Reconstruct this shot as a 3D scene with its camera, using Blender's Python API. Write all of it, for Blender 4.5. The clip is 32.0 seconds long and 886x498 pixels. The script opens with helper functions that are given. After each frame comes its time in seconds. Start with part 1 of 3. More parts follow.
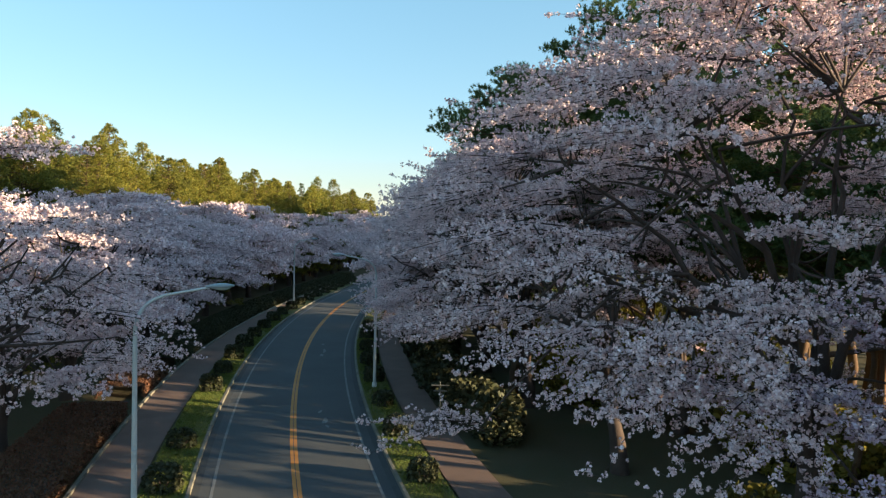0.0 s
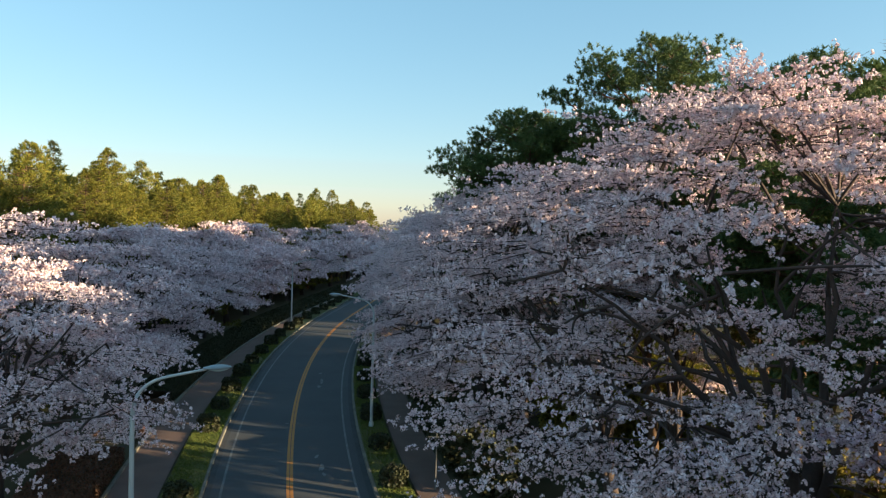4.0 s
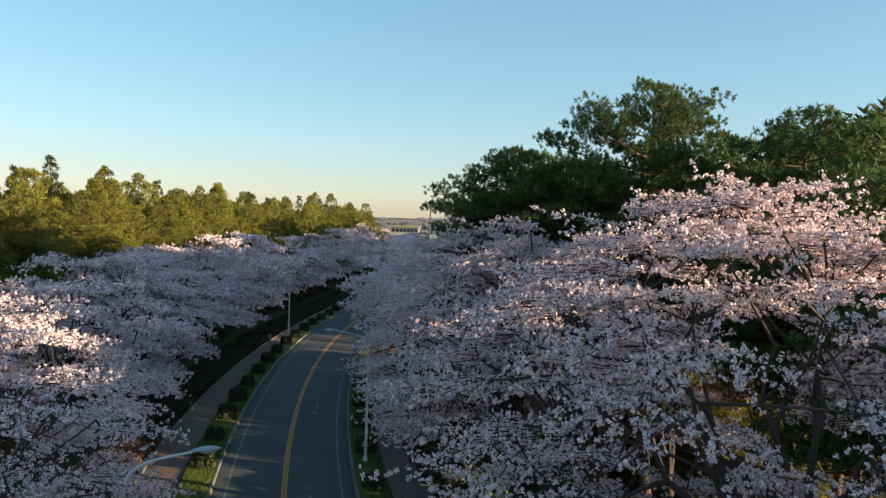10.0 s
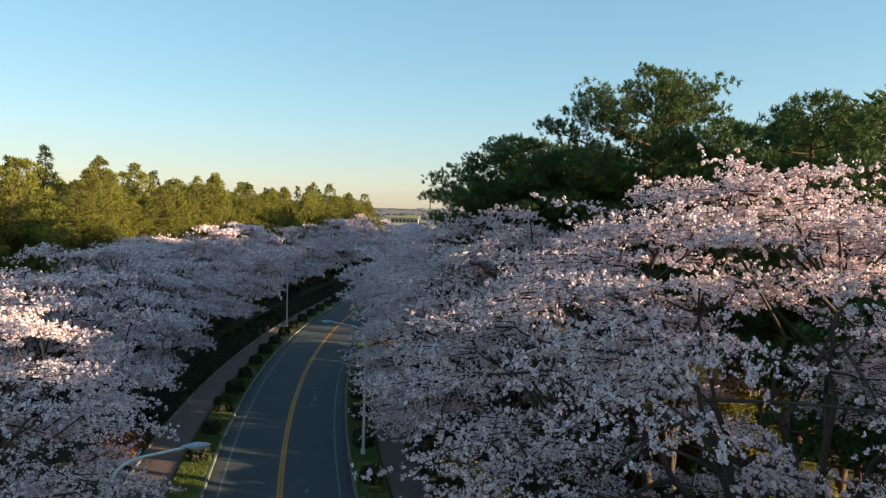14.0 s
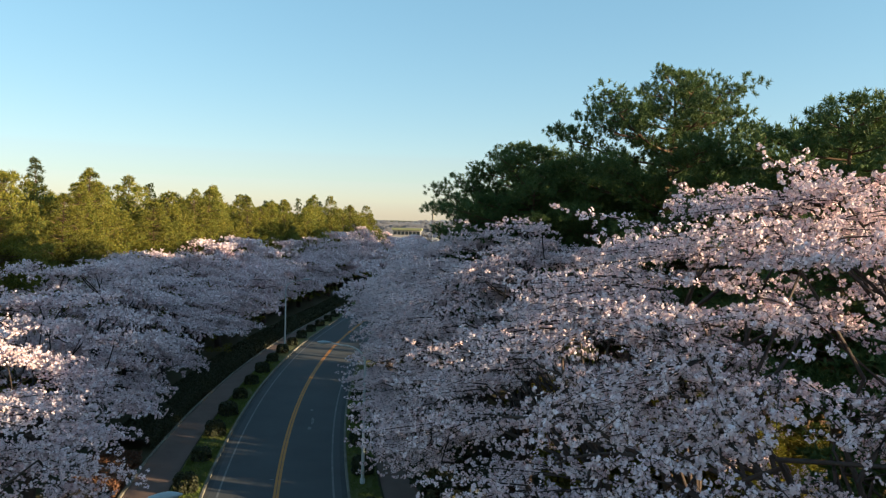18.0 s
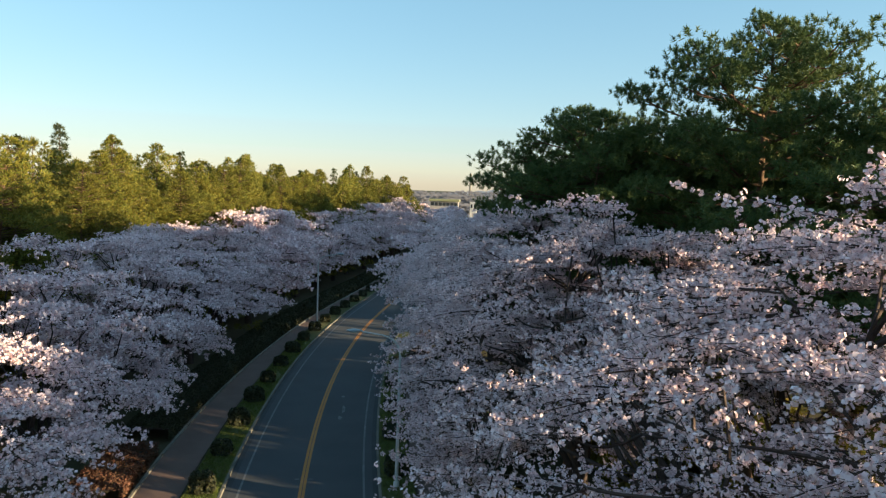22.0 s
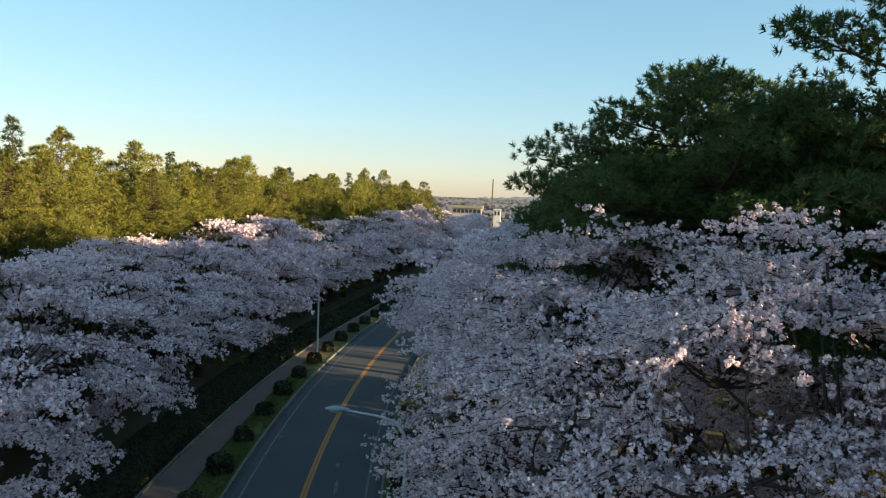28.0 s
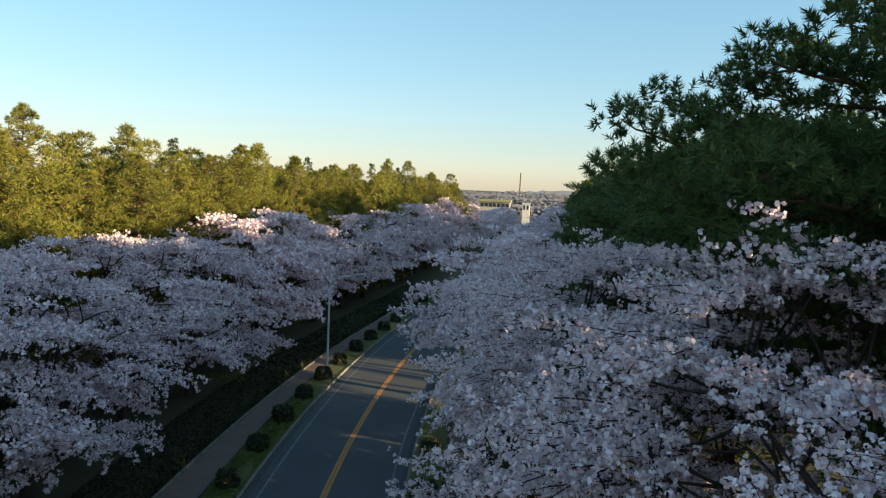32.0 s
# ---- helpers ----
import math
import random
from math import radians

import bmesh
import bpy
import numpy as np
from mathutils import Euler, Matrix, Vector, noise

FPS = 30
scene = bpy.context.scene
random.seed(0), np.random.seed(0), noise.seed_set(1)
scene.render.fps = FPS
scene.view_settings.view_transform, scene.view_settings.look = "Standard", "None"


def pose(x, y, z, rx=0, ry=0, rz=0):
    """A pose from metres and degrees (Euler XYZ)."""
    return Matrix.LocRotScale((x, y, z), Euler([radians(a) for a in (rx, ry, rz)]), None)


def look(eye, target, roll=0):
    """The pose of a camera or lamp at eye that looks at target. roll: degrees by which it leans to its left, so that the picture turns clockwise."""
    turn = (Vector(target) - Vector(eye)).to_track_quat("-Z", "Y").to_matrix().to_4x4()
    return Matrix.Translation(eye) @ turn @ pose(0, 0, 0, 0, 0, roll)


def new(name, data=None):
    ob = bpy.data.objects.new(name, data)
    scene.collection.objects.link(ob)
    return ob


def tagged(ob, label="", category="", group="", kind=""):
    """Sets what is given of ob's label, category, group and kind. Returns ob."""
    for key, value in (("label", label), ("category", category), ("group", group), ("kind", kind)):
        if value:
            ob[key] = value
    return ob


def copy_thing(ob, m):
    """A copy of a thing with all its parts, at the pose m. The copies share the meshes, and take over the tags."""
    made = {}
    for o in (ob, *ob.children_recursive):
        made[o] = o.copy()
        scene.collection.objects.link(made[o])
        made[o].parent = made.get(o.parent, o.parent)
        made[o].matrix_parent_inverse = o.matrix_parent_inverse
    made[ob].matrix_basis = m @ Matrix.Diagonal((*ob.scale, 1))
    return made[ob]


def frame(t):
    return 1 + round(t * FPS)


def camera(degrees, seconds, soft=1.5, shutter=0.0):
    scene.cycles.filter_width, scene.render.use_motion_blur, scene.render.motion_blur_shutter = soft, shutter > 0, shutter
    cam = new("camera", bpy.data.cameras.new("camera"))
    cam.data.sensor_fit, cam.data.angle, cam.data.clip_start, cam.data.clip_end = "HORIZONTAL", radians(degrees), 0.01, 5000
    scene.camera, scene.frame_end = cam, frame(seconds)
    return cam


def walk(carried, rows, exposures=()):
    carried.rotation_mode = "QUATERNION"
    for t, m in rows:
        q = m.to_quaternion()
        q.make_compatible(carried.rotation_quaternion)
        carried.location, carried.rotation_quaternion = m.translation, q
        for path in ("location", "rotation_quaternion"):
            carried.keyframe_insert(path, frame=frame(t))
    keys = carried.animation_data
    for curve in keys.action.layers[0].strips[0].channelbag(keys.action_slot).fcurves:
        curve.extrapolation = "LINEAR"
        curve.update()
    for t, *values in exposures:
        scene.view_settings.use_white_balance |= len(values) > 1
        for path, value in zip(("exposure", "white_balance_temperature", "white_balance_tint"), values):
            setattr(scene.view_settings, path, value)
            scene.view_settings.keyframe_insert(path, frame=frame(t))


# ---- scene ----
cam = camera(62.4, 32.0, soft=1.25)
PATH = [
    (0, (0.407, -0.842, 9.815), (0.37, 1.157, 9.748), 1.2),
    (0.5, (0.539, -0.948, 10.147), (0.497, 1.049, 10.06), 0.8),
    (1, (0.548, -1.033, 10.442), (0.506, 0.965, 10.365), 0.9),
    (1.5, (0.513, -0.995, 10.7), (0.472, 1.004, 10.63), 1.3),
    (2, (0.466, -0.976, 10.968), (0.429, 1.022, 10.9), 1.6),
    (2.5, (0.444, -0.956, 11.265), (0.408, 1.042, 11.2), 1.6),
    (3, (0.405, -0.944, 11.541), (0.369, 1.055, 11.48), 1.5),
    (3.5, (0.395, -0.846, 11.837), (0.361, 1.153, 11.773), 1.5),
    (5.5, (0.45, -0.965, 13.162), (0.418, 1.034, 13.095), 1.8),
    (6, (0.475, -0.925, 13.45), (0.443, 1.073, 13.373), 1.7),
    (6.5, (0.473, -0.923, 13.741), (0.442, 1.076, 13.663), 2.0),
    (7, (0.482, -0.884, 14.043), (0.452, 1.114, 13.963), 1.7),
    (7.5, (0.507, -0.867, 14.32), (0.476, 1.131, 14.235), 1.4),
    (8, (0.492, -0.891, 14.554), (0.466, 1.107, 14.466), 1.7),
    (8.5, (0.525, -0.839, 14.737), (0.495, 1.16, 14.658), 2.0),
    (9, (0.558, -0.785, 14.79), (0.527, 1.213, 14.713), 1.5),
    (9.5, (0.578, -0.766, 14.787), (0.548, 1.232, 14.702), 1.6),
    (10, (0.607, -0.752, 14.779), (0.575, 1.245, 14.691), 1.9),
    (10.5, (0.607, -0.669, 14.772), (0.577, 1.328, 14.661), 1.7),
    (11, (0.622, -0.659, 14.77), (0.587, 1.339, 14.695), 1.9),
    (11.5, (0.639, -0.609, 14.776), (0.604, 1.388, 14.674), 1.6),
    (12, (0.658, -0.526, 14.767), (0.62, 1.471, 14.667), 1.5),
    (12.5, (0.675, -0.438, 14.762), (0.641, 1.559, 14.66), 1.3),
    (13, (0.678, -0.329, 14.742), (0.641, 1.668, 14.646), 1.4),
    (13.5, (0.67, -0.188, 14.728), (0.638, 1.809, 14.617), 1.7),
    (14, (0.69, -0.03, 14.724), (0.659, 1.967, 14.61), 1.8),
    (14.5, (0.694, 0.247, 14.728), (0.665, 2.243, 14.611), 2.0),
    (16.5, (0.66, 1.426, 14.758), (0.617, 3.42, 14.615), 1.6),
    (17, (0.66, 1.809, 14.771), (0.616, 3.807, 14.682), 1.7),
    (17.5, (0.586, 2.123, 14.762), (0.546, 4.121, 14.678), 1.5),
    (18, (0.588, 2.518, 14.767), (0.549, 4.516, 14.685), 1.5),
    (18.5, (0.573, 2.871, 14.785), (0.537, 4.868, 14.67), 1.5),
    (19, (0.527, 3.209, 14.788), (0.478, 5.205, 14.667), 1.9),
    (19.5, (0.47, 3.597, 14.803), (0.373, 5.589, 14.651), 1.4),
    (20, (0.446, 4.118, 14.8), (0.304, 6.106, 14.638), 1.7),
    (20.5, (0.364, 4.663, 14.818), (0.226, 6.644, 14.577), 1.8),
    (21, (0.273, 5.389, 14.862), (0.134, 7.374, 14.668), 1.9),
    (21.5, (0.067, 6.051, 14.867), (-0.068, 8.036, 14.666), 1.9),
    (22, (0.025, 7.16, 14.932), (-0.111, 9.149, 14.767), 2.0),
    (22.5, (-0.064, 8.204, 15.002), (-0.202, 10.193, 14.843), 2.1),
    (23, (-0.239, 9.178, 15.06), (-0.382, 11.166, 14.9), 1.8),
    (23.5, (-0.294, 10.106, 15.111), (-0.447, 12.093, 14.951), 1.1),
    (24, (-0.401, 11.134, 15.048), (-0.561, 13.124, 14.919), 0.9),
    (24.5, (-0.508, 12.11, 14.997), (-0.677, 14.097, 14.846), 1.3),
    (25, (-0.577, 13.118, 14.95), (-0.75, 15.104, 14.788), 1.8),
    (25.5, (-0.661, 14.024, 14.955), (-0.832, 16.01, 14.794), 1.7),
    (27.5, (-1.01, 18.256, 14.923), (-1.195, 20.241, 14.761), 1.9),
    (28, (-1.079, 19.316, 14.894), (-1.275, 21.301, 14.744), 2.2),
    (28.5, (-1.214, 20.294, 14.896), (-1.423, 22.276, 14.738), 2.7),
    (29, (-1.338, 21.271, 14.87), (-1.552, 23.253, 14.709), 2.9),
    (29.5, (-1.472, 22.251, 14.862), (-1.696, 24.233, 14.717), 2.9),
    (30, (-1.639, 23.253, 14.839), (-1.864, 25.233, 14.671), 2.6),
    (30.5, (-1.78, 24.313, 14.833), (-2.009, 26.293, 14.676), 2.4),
    (31, (-1.879, 25.42, 14.82), (-2.12, 27.397, 14.64), 2.8),
    (31.5, (-2.024, 26.518, 14.781), (-2.273, 28.495, 14.606), 2.9),
    (32, (-2.151, 27.62, 14.799), (-2.417, 29.595, 14.628), 2.6),
]
walk(cam, [(t, look(eye, target, roll)) for t, eye, target, roll in PATH], exposures=[(0, 1.70), (4, 1.56), (8, 1.42), (14, 1.42), (20, 1.49), (26, 1.52), (32, 1.52)])


# ---- light: a low sun on the right, slightly behind, under a clear sky ----
SUN_EL, SUN_AZ = radians(9.5), radians(-15.0)   # azimuth counted from +x towards +y
world = bpy.data.worlds.new("sky")
scene.world = world
world.use_nodes = True
wn = world.node_tree
sky = wn.nodes.new("ShaderNodeTexSky")
sky.sky_type = "NISHITA"
sky.sun_disc = False
sky.sun_elevation = SUN_EL
sky.sun_rotation = radians(90) - SUN_AZ
sky.altitude, sky.air_density, sky.dust_density, sky.ozone_density = 30, 1.0, 0.3, 3.0
soften = wn.nodes.new("ShaderNodeGamma")
soften.inputs[1].default_value = 0.56
rich = wn.nodes.new("ShaderNodeHueSaturation")
rich.inputs["Hue"].default_value, rich.inputs["Saturation"].default_value = 0.482, 1.26
tint = wn.nodes.new("ShaderNodeMix")
tint.data_type, tint.blend_type = "RGBA", "MULTIPLY"
tint.inputs[0].default_value, tint.inputs[7].default_value = 1.0, (0.997, 0.998, 1.05, 1)
wn.links.new(sky.outputs[0], soften.inputs[0])
wn.links.new(soften.outputs[0], rich.inputs["Color"])
wn.links.new(rich.outputs[0], tint.inputs[6])
wn.links.new(tint.outputs[2], wn.nodes["Background"].inputs[0])
wn.nodes["Background"].inputs[1].default_value = 0.15
sun = new("sun", bpy.data.lights.new("sun", "SUN"))
sun.data.energy, sun.data.angle, sun.data.color = 5.0, radians(0.53), (1.0, 0.81, 0.51)
sun.matrix_world = look((60, -16, 40), (60 - math.cos(SUN_EL) * math.cos(SUN_AZ), -16 - math.cos(SUN_EL) * math.sin(SUN_AZ), 40 - math.sin(SUN_EL)))


# ---- materials ----
def material(name, base, rough=0.8, vary=0.25, scale=3.0, fine=40.0, bump=0.3, metal=0.0, second=None, island=False, through_light=0.0, spec=0.3, obrand=0.0):
    """Two scales of noise mix base with second; island: leaf by leaf variation."""
    m = bpy.data.materials.new(name)
    m.use_nodes = True
    t = m.node_tree
    n, link = t.nodes, t.links
    bsdf = n["Principled BSDF"]
    bsdf.inputs["Roughness"].default_value = rough
    bsdf.inputs["Metallic"].default_value = metal
    bsdf.inputs["Specular IOR Level"].default_value = spec
    second = second or tuple(c * (1 - vary) for c in base)
    mix = n.new("ShaderNodeMix")
    mix.data_type = "RGBA"
    mix.inputs[6].default_value, mix.inputs[7].default_value = (*base, 1), (*second, 1)
    co = n.new("ShaderNodeTexCoord")
    if island:
        g = n.new("ShaderNodeNewGeometry")
        tex = n.new("ShaderNodeTexNoise")
        tex.inputs["Scale"].default_value = scale
        link.new(g.outputs["Position"], tex.inputs["Vector"])
        add = n.new("ShaderNodeMath")
        add.operation = "MULTIPLY_ADD"
        add.inputs[1].default_value = 1.2
        link.new(g.outputs["Random Per Island"], add.inputs[0])
        sub = n.new("ShaderNodeMath")
        sub.operation = "SUBTRACT"
        sub.inputs[1].default_value = 0.6
        link.new(tex.outputs["Fac"], sub.inputs[0])
        link.new(sub.outputs[0], add.inputs[2])
        add.use_clamp = True
        link.new(add.outputs[0], mix.inputs[0])
    else:
        big, small = n.new("ShaderNodeTexNoise"), n.new("ShaderNodeTexNoise")
        big.inputs["Scale"].default_value, small.inputs["Scale"].default_value = scale, fine
        big.inputs["Detail"].default_value = 6
        geo = n.new("ShaderNodeNewGeometry")
        link.new(geo.outputs["Position"], big.inputs["Vector"])
        link.new(geo.outputs["Position"], small.inputs["Vector"])
        av = n.new("ShaderNodeMath")
        av.operation = "MULTIPLY_ADD"
        av.inputs[1].default_value = 0.5
        link.new(small.outputs["Fac"], av.inputs[0])
        ramp = n.new("ShaderNodeMapRange")
        ramp.inputs[1].default_value, ramp.inputs[2].default_value = 0.25, 0.75
        link.new(big.outputs["Fac"], ramp.inputs[0])
        half = n.new("ShaderNodeMath")
        half.operation = "MULTIPLY"
        half.inputs[1].default_value = 0.6
        link.new(ramp.outputs[0], half.inputs[0])
        link.new(half.outputs[0], av.inputs[2])
        av.use_clamp = True
        link.new(av.outputs[0], mix.inputs[0])
        if bump:
            b = n.new("ShaderNodeBump")
            b.inputs["Strength"].default_value, b.inputs["Distance"].default_value = bump, 0.02
            link.new(small.outputs["Fac"], b.inputs["Height"])
            link.new(b.outputs[0], bsdf.inputs["Normal"])
    colour = mix.outputs[2]
    if obrand:
        info, hsv = n.new("ShaderNodeObjectInfo"), n.new("ShaderNodeHueSaturation")
        rng = n.new("ShaderNodeMapRange")
        rng.inputs[3].default_value, rng.inputs[4].default_value = 1 - obrand, 1 + obrand
        link.new(info.outputs["Random"], rng.inputs[0])
        link.new(rng.outputs[0], hsv.inputs["Value"])
        link.new(colour, hsv.inputs["Color"])
        colour = hsv.outputs[0]
    link.new(colour, bsdf.inputs["Base Color"])
    if through_light:
        tr, ms = n.new("ShaderNodeBsdfTranslucent"), n.new("ShaderNodeMixShader")
        ms.inputs[0].default_value = through_light
        link.new(colour, tr.inputs[0])
        link.new(bsdf.outputs[0], ms.inputs[1])
        link.new(tr.outputs[0], ms.inputs[2])
        link.new(ms.outputs[0], n["Material Output"].inputs["Surface"])
    return m


M_BLOSSOM = material("cherry_petals", (0.94, 0.765, 0.785), 0.7, second=(0.71, 0.515, 0.52), scale=0.6, island=True, through_light=0.14, spec=0.1)
M_PINK = material("pink_petals", (0.78, 0.62, 0.70), 0.7, second=(0.56, 0.40, 0.46), scale=0.6, island=True, through_light=0.16, spec=0.1)
M_BARK = material("cherry_bark", (0.095, 0.065, 0.055), 0.9, 0.5, 2.0, 25.0, 0.8)
M_PINEBARK = material("pine_bark", (0.17, 0.10, 0.06), 0.95, 0.6, 1.5, 18.0, 0.9)
M_NEEDLE = material("pine_needles", (0.054, 0.098, 0.031), 0.6, second=(0.118, 0.148, 0.040), scale=1.1, island=True, through_light=0.2, spec=0.25)
M_SPRUCE = material("spruce_needles", (0.035, 0.055, 0.022), 0.7, second=(0.07, 0.075, 0.02), scale=0.4, island=True, through_light=0.15, spec=0.2, obrand=0.25)
M_CONIFER = material("conifer_leaves", (0.100, 0.118, 0.022), 0.65, second=(0.235, 0.195, 0.032), scale=0.35, island=True, through_light=0.25, spec=0.2, obrand=0.25)
M_SHRUB = material("azalea_leaves", (0.034, 0.040, 0.018), 0.6, second=(0.065, 0.062, 0.026), scale=2.0, island=True, through_light=0.1)
M_BUSH = material("bush_leaves", (0.17, 0.15, 0.03), 0.6, second=(0.32, 0.25, 0.05), scale=0.8, island=True, through_light=0.45, obrand=0.3)
M_HEDGE = material("hedge_leaves", (0.17, 0.07, 0.042), 0.7, second=(0.10, 0.055, 0.028), scale=0.5, island=True, through_light=0.1)
M_GRASS = material("grass_blades", (0.10, 0.15, 0.025), 0.7, second=(0.19, 0.20, 0.05), scale=0.7, island=True, through_light=0.3)
M_TURF = material("turf", (0.07, 0.095, 0.02), 0.95, second=(0.13, 0.11, 0.045), scale=0.6, fine=30, bump=0.8)
M_SOIL = material("soil", (0.105, 0.075, 0.048), 0.95, second=(0.06, 0.062, 0.024), scale=0.25, fine=12, bump=0.8)
M_ASPHALT = material("asphalt", (0.092, 0.092, 0.094), 0.85, second=(0.062, 0.063, 0.065), scale=0.35, fine=60, bump=0.3, spec=0.35)
M_GUTTER = material("gutter_concrete", (0.085, 0.085, 0.085), 0.9, 0.4, 1.2, 40, 0.3)
M_KERB = material("kerb_concrete", (0.25, 0.225, 0.18), 0.9, 0.45, 1.5, 30, 0.4, obrand=0.15)
M_PATH = material("red_path", (0.215, 0.140, 0.115), 0.9, 0.35, 0.8, 45, 0.4)
M_WHITE = material("worn_white_line", (0.26, 0.26, 0.26), 0.7, second=(0.07, 0.07, 0.07), scale=1.5, fine=25, bump=0.1)
M_ORANGE = material("orange_line", (0.58, 0.21, 0.03), 0.65, second=(0.40, 0.17, 0.04), scale=1.0, fine=25, bump=0.1)
M_POLE = material("painted_steel", (0.62, 0.62, 0.60), 0.45, 0.15, 2.0, 30, 0.05, spec=0.5)
M_GREY = material("weathered_steel", (0.13, 0.13, 0.125), 0.6, 0.3, 2.0, 30, 0.05, spec=0.4)
M_HEAD = material("lamp_head_paint", (0.30, 0.35, 0.37), 0.4, 0.15, 2.0, 30, 0.05, spec=0.5)
M_LENS = material("lamp_lens", (0.45, 0.52, 0.50), 0.2, 0.1, 3.0, 20, 0.0, spec=0.6)
M_WALL = material("pale_wall", (0.38, 0.34, 0.32), 0.8, 0.15, 0.3, 5, 0.1)
M_PLASTER = material("white_plaster", (0.52, 0.50, 0.49), 0.8, 0.12, 0.3, 5, 0.1)
M_ROOF = material("roof_metal", (0.27, 0.27, 0.15), 0.6, 0.2, 0.2, 4, 0.1)
M_GLASS = material("dark_window", (0.03, 0.035, 0.04), 0.15, 0.2, 1, 4, 0.0, spec=0.6)
# distance haze is mixed into the far wood's pale, low-contrast grey
M_FARWOOD = material("far_wood_haze_grey", (0.21, 0.195, 0.205), 1.0, second=(0.19, 0.178, 0.185), scale=.08, fine=.7, bump=0)
# the hills' pale blue-grey has the haze of distance painted in
M_HILL = material("far_hill_haze", (0.30, 0.31, 0.33), 1.0, 0.3, 0.02, 0.2, 0.0)


# ---- mesh helpers ----
def mesh_np(name, verts, polys):
    """Mesh from an (n, 3) array and an (m, k) array of vertex numbers."""
    me = bpy.data.meshes.new(name)
    verts, polys = np.asarray(verts, np.float32), np.asarray(polys, np.int32)
    k = polys.shape[1]
    me.vertices.add(len(verts))
    me.vertices.foreach_set("co", verts.ravel())
    me.loops.add(polys.size)
    me.loops.foreach_set("vertex_index", polys.ravel())
    me.polygons.add(len(polys))
    me.polygons.foreach_set("loop_start", np.arange(0, polys.size, k, dtype=np.int32))
    me.update(calc_edges=True)
    return me


def put(name, me, mat, parent=None, label="", kind=""):
    ob = new(name, me)
    if not me.materials:
        me.materials.append(mat)
    ob.parent = parent
    tagged(ob, label=label, kind=kind)
    return ob


def part(name, bm, mat, parent=None, label="", kind="", smooth=False):
    me = bpy.data.meshes.new(name)
    bm.to_mesh(me)
    bm.free()
    if smooth:
        me.polygons.foreach_set("use_smooth", [True] * len(me.polygons))
    return put(name, me, mat, parent, label, kind)


def empty(name, x, y, z, label, category, group=""):
    ob = new(name)
    ob.location = (x, y, z)
    return tagged(ob, label, category, group)


def tubes(paths, sides=5):
    """Tapered tubes along paths of (points, radii) in one mesh array pair."""
    vs, fs, off = [], [], 0
    ang = np.arange(sides) * 2 * np.pi / sides
    for pts, rad in paths:
        pts = np.asarray(pts, float)
        d = np.gradient(pts, axis=0)
        d /= np.linalg.norm(d, axis=1)[:, None] + 1e-9
        ref = np.where(np.abs(d[:, 2:3]) > 0.9, np.array([[1.0, 0, 0]]), np.array([[0, 0, 1.0]]))
        u = np.cross(d, ref)
        u /= np.linalg.norm(u, axis=1)[:, None] + 1e-9
        w = np.cross(d, u)
        r = np.asarray(rad, float)[:, None, None]
        ring = pts[:, None] + r * (u[:, None] * np.cos(ang)[None, :, None] + w[:, None] * np.sin(ang)[None, :, None])
        n = len(pts)
        vs.append(ring.reshape(-1, 3))
        a = (np.arange(n - 1)[:, None] * sides + np.arange(sides)[None]).ravel()
        b = (np.arange(n - 1)[:, None] * sides + (np.arange(sides)[None] + 1) % sides).ravel()
        fs.append(np.stack([a, b, b + sides, a + sides], 1) + off)
        off += n * sides
    return np.concatenate(vs), np.concatenate(fs)


def bez(a, b, c, n):
    t = np.linspace(0, 1, n)[:, None]
    return (1 - t) ** 2 * np.asarray(a) + 2 * t * (1 - t) * np.asarray(b) + t * t * np.asarray(c)


def cards(rng, centres, size, corners=5, normal_bias=None, spread=1.0):
    """A small petal or leaf disc of so many corners at every centre, turned at random."""
    n = len(centres)
    nn = rng.normal(size=(n, 3)) * spread
    if normal_bias is not None:
        nn = nn + normal_bias
    nn /= np.linalg.norm(nn, axis=1)[:, None]
    h = rng.normal(size=(n, 3))
    u = np.cross(nn, h)
    u /= np.linalg.norm(u, axis=1)[:, None]
    w = np.cross(nn, u)
    ang = np.arange(corners) * 2 * np.pi / corners
    s = (size * rng.uniform(0.65, 1.3, n) * 0.5)[:, None, None]
    wob = rng.uniform(0.82, 1.14, (n, corners, 1))
    v = centres[:, None] + s * wob * (u[:, None] * np.cos(ang)[None, :, None] + w[:, None] * np.sin(ang)[None, :, None])
    return v.reshape(-1, 3), np.arange(n * corners).reshape(n, corners)


def blades(rng, roots, length, width, up=0.5, per=10, spread=1.0, axis=None):
    """per thin triangles (needles, grass) from every root."""
    n = len(roots) * per
    r = np.repeat(roots, per, 0)
    d = rng.normal(size=(n, 3)) * spread
    d /= np.linalg.norm(d, axis=1)[:, None] + 1e-9
    d = d + (np.repeat(axis, per, 0) * up if axis is not None else np.array([0, 0, up]))
    d /= np.linalg.norm(d, axis=1)[:, None]
    side = np.cross(d, rng.normal(size=(n, 3)))
    side /= np.linalg.norm(side, axis=1)[:, None]
    ln = (length * rng.uniform(0.7, 1.2, n))[:, None]
    v = np.stack([r + d * ln * 0.08 - side * width * 0.5, r + d * ln * 0.08 + side * width * 0.5, r + d * ln], 1)
    return v.reshape(-1, 3), np.arange(n * 3).reshape(n, 3)


